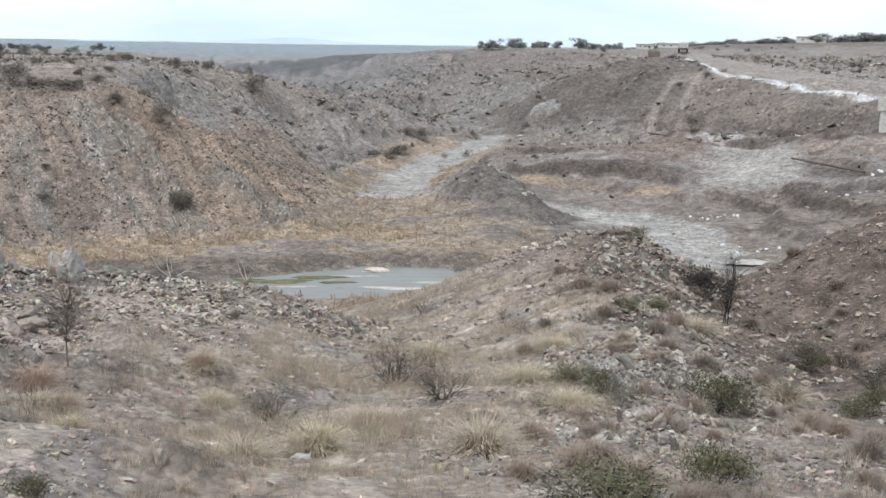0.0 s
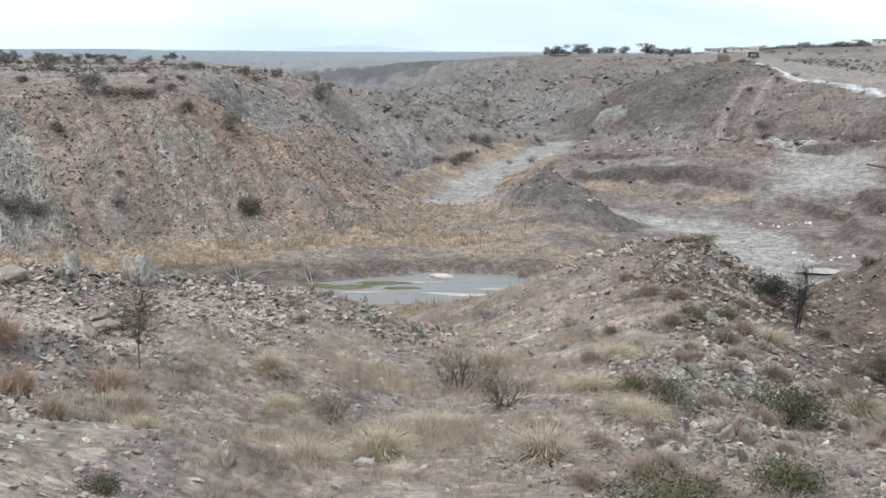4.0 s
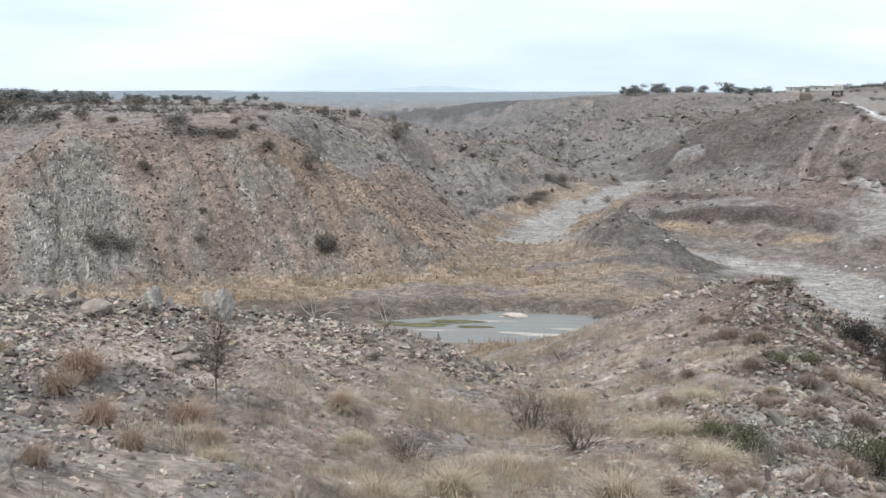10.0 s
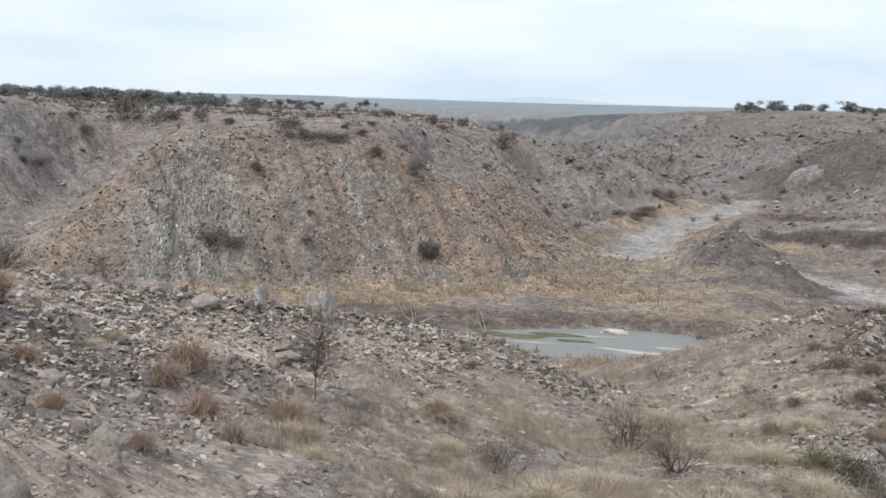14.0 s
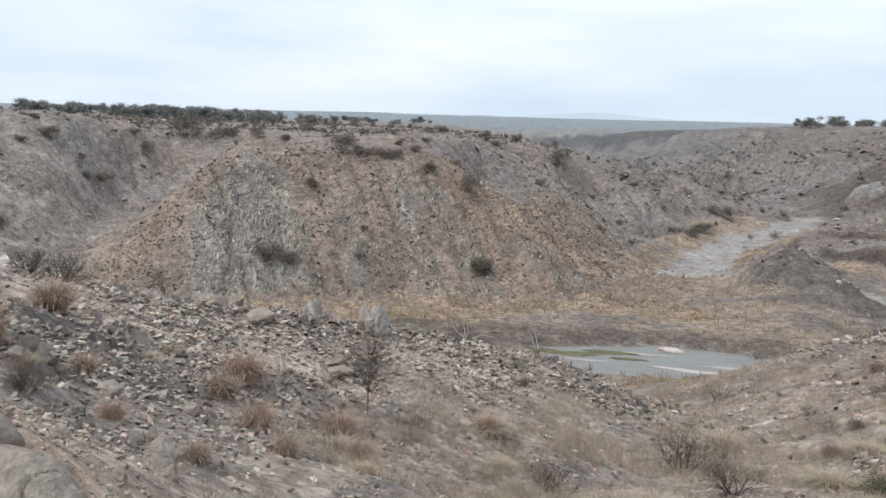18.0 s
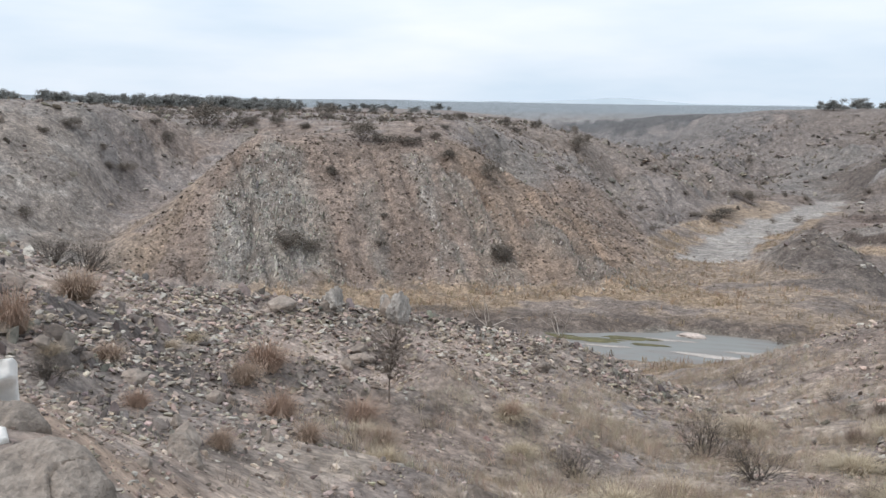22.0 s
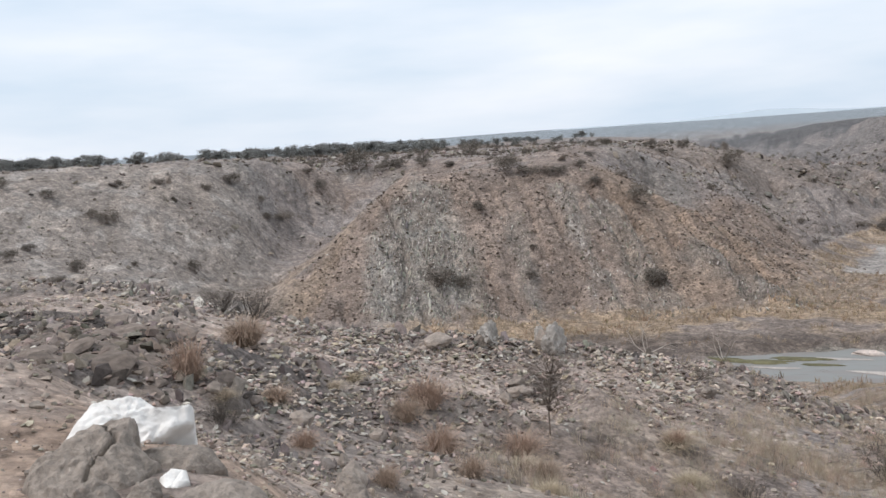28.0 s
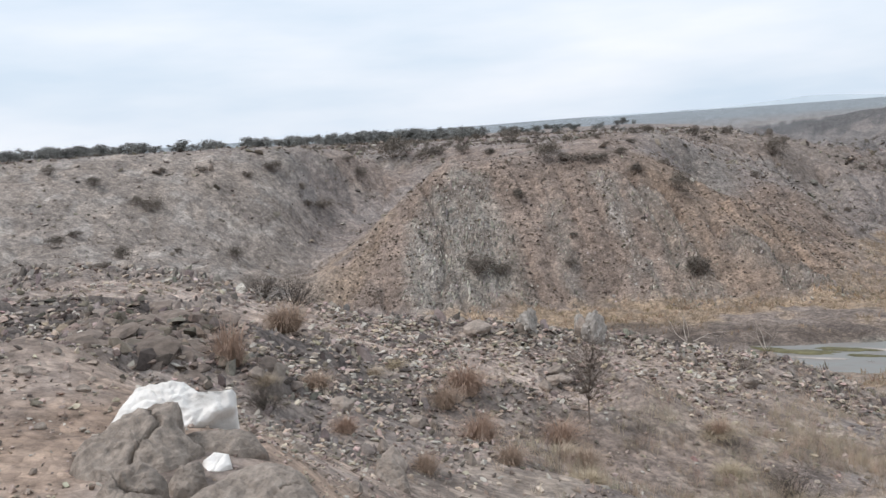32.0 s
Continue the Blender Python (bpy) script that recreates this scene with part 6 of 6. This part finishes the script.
for _ in range(32):
    a, d, h = radians(gen.uniform(-10.4, -2.0)), gen.uniform(246, 300), gen.uniform(1.3, 3.2)
    rows.append((-math.sin(a) * d, math.cos(a) * d, h * gen.uniform(1.1, 1.6), h))
for _ in range(75):
    a, d, h = radians(gen.uniform(-27, -11)), gen.uniform(320, 440), gen.uniform(1.7, 3.6)
    rows.append((-math.sin(a) * d, math.cos(a) * d, h * gen.uniform(1.6, 3.2), h))
settle(forest, rows, "skyline trees")
scrub = [round_shrub(s, 8, 560, 0.032, TWIG, HAZYDUSTLEAF, "dark scrub bush on the plateau") for s in (5, 6, 7)]
rows = []
for _ in range(170):
    a = radians(gen.uniform(14, 62))
    d = gen.uniform(118, 260)
    h = gen.uniform(0.5, 1.35)
    rows.append((-math.sin(a) * d, math.cos(a) * d, h * gen.uniform(1.0, 1.8), h))
for _ in range(60):
    a, d, h = radians(gen.uniform(-27, 8)), gen.uniform(130, 290), gen.uniform(0.5, 1.4)
    rows.append((-math.sin(a) * d, math.cos(a) * d, h * gen.uniform(1.0, 1.8), h))
settle(scrub, rows, "plateau scrub")


# ---------------------------------------------------------------- grass
def grass(name, x, y, z, tall, blades, width, colour, label, spread=0.12):
    """Dry grass: tufts of thin bent blades in one mesh."""
    n = len(x)
    b = blades
    a = rng.uniform(0, 6.28, (n, b))
    r0 = spread * np.sqrt(rng.random((n, b))) * tall[:, None] / 0.5
    root = np.stack([x[:, None] + r0 * np.cos(a), y[:, None] + r0 * np.sin(a), np.repeat(z[:, None] - 0.03, b, 1)], 2)
    out = tall[:, None] * rng.uniform(0.05, 0.55, (n, b))
    hgt = tall[:, None] * rng.uniform(0.5, 1.05, (n, b))
    w = rng.uniform(0, 6.28, (n, b))
    lean = np.stack([np.cos(w) * out, np.sin(w) * out, hgt], 2)
    side = np.stack([-np.sin(w + 1.2), np.cos(w + 1.2), 0 * w], 2) * (width * np.clip(tall[:, None, None] / 0.5, 0.7, 1.6))
    mid = root + lean * np.array([0.4, 0.4, 0.6])
    tip = root + lean
    v = np.stack([root - side, root + side, mid + side * 0.8, mid - side * 0.8, tip], 2).reshape(-1, 3)
    base_i = 5 * np.arange(n * b)
    f = np.stack([np.stack([base_i, base_i + 1, base_i + 2], 1), np.stack([base_i, base_i + 2, base_i + 3], 1), np.stack([base_i + 3, base_i + 2, base_i + 4], 1)], 1).reshape(-1, 3)
    c = np.array(colour)[None] * (1 + 0.2 * rng.normal(size=(n, 1))).clip(0.5, 1.6) * (1 + 0.04 * rng.normal(size=(n, 3)))
    t = np.repeat(c.clip(0.05, 0.7), b * 5, 0)
    return tagged(link(name, v, f, STRAW, smooth=False, tint=t), label, "grass", kind="stuff")


x, y = polar_points(95000, 6.2, 52, -34, 30, 1.5)
k = land(x, y)
ok = rng.random(len(x)) < np.clip(0.9 * k["straw"] + 0.05, 0, 1) * (0.25 + 0.75 * step(7.5, 11, k["r"])) * step(-0.5, 0.5, fbm(x / 0.8, y / 0.8, 3, 401) + 0.3) * 0.7
x, y, z = x[ok], y[ok], k["z"][ok]
tall = (0.14 + 0.10 * step(7, 14, k["r"][ok])) * np.exp(0.3 * rng.normal(size=len(x))) * (1 + 0.4 * fbm(x / 1.5, y / 1.5, 2, 402))
grass("straw_grass", x, y, z, tall.clip(0.12, 0.75), 14, 0.0032, (0.465, 0.385, 0.305), "pale straw-coloured dry grass in the gully and on the spur")

x, y = polar_points(30000, 7, 42, -34, 62, 1.4)
k = land(x, y)
ok = rng.random(len(x)) < (1 - k["straw"]) * step(0.15, 0.7, fbm(x / 2.1, y / 2.1, 3, 411)) * 0.28
x, y, z = x[ok], y[ok], k["z"][ok]
grass("sparse_grass", x, y, z, (0.2 * np.exp(0.35 * rng.normal(size=len(x)))).clip(0.08, 0.5), 9, 0.004, (0.38, 0.31, 0.25), "thin brownish dry grass among the stones")

x, y = polar_points(40000, 48, 125, -24, 34, 1.2)
k = land(x, y)
ok = rng.random(len(x)) < k["straw"] * k["low"] * 0.6
x, y, z = x[ok], y[ok], k["z"][ok]
grass("ochre_grass", x, y, z, (0.34 * np.exp(0.3 * rng.normal(size=len(x)))).clip(0.12, 0.8), 6, 0.02, (0.335, 0.255, 0.172), "ochre dry grass on the flats beside the pool", 0.3)

x, y = polar_points(30000, 60, 150, 12, 62, 1.1)
k = land(x, y)
ok = rng.random(len(x)) < (1 - k["low"]) * (1 - 0.9 * k["rock"]) * (1 - 0.8 * k["hill"]) * (1 - 0.8 * k["left_face"]) * step(-0.1, 0.6, fbm(x / 6, y / 6, 3, 421)) * 0.3
x, y, z = x[ok], y[ok], k["z"][ok]
grass("hill_grass", x, y, z, (0.26 * np.exp(0.3 * rng.normal(size=len(x)))).clip(0.1, 0.6), 6, 0.018, (0.27, 0.215, 0.165), "thin brown dry grass over the hillsides", 0.3)

# small dark tussocks speckle the hillsides
x, y = polar_points(26000, 58, 240, -28, 62, 1.0)
k = land(x, y)
ok = rng.random(len(x)) < (1 - k["low"]) * (1 - k["road"]) * (1 - k["patch"]) * (1 - k["river"]) * step(-0.5, 0.5, fbm(x / 8, y / 8, 3, 431)) * 0.5
x, y, z, rr = x[ok], y[ok], k["z"][ok], k["r"][ok]
grass("dark_tussocks", x, y, z, (0.0026 * rr * np.exp(0.35 * rng.normal(size=len(x)))).clip(0.15, 0.7), 9, 0.03, (0.135, 0.112, 0.090), "small dark dry tussocks dotted over the hillsides", 0.32)

# dark clods and tussocks in rows down the face of the hill, the flank and the slope beside it
x, y = rng.uniform(-52, -4, 34000), rng.uniform(55, 125, 34000)
k = land(x, y)
face = np.maximum(k["hill"], 0.6 * step(24, 20, k["az"]) * step(-12, -11, k["z0"]))
rows_of = step(-0.5, 0.5, value2(k["q"] / 1.6, y / 9, 441) + 0.5 * fbm(x / 3, y / 3, 2, 442))
ok = rng.random(len(x)) < face * (1 - 0.55 * k["rock"]) * (0.25 + 0.75 * rows_of) * step(-1.0, -2.0, k["z0"]) * step(-12.1, -11.6, k["z0"]) * 0.75
x, y, z = x[ok], y[ok], k["z"][ok]
n = len(x)
size = (0.17 * np.exp(0.4 * rng.normal(size=n))).clip(0.08, 0.5)
scatter("hillside_clods", x, y, z + 0.16 * size, size, rng.uniform(0.9, 1.8, n), rng.uniform(0, 6.28, n), rng.normal(size=n) * 0.3, stone_tint(n, (0.132, 0.104, 0.082), 0.3, 0.02), "dark earth clods and withered tussocks on the hill face", "clods")
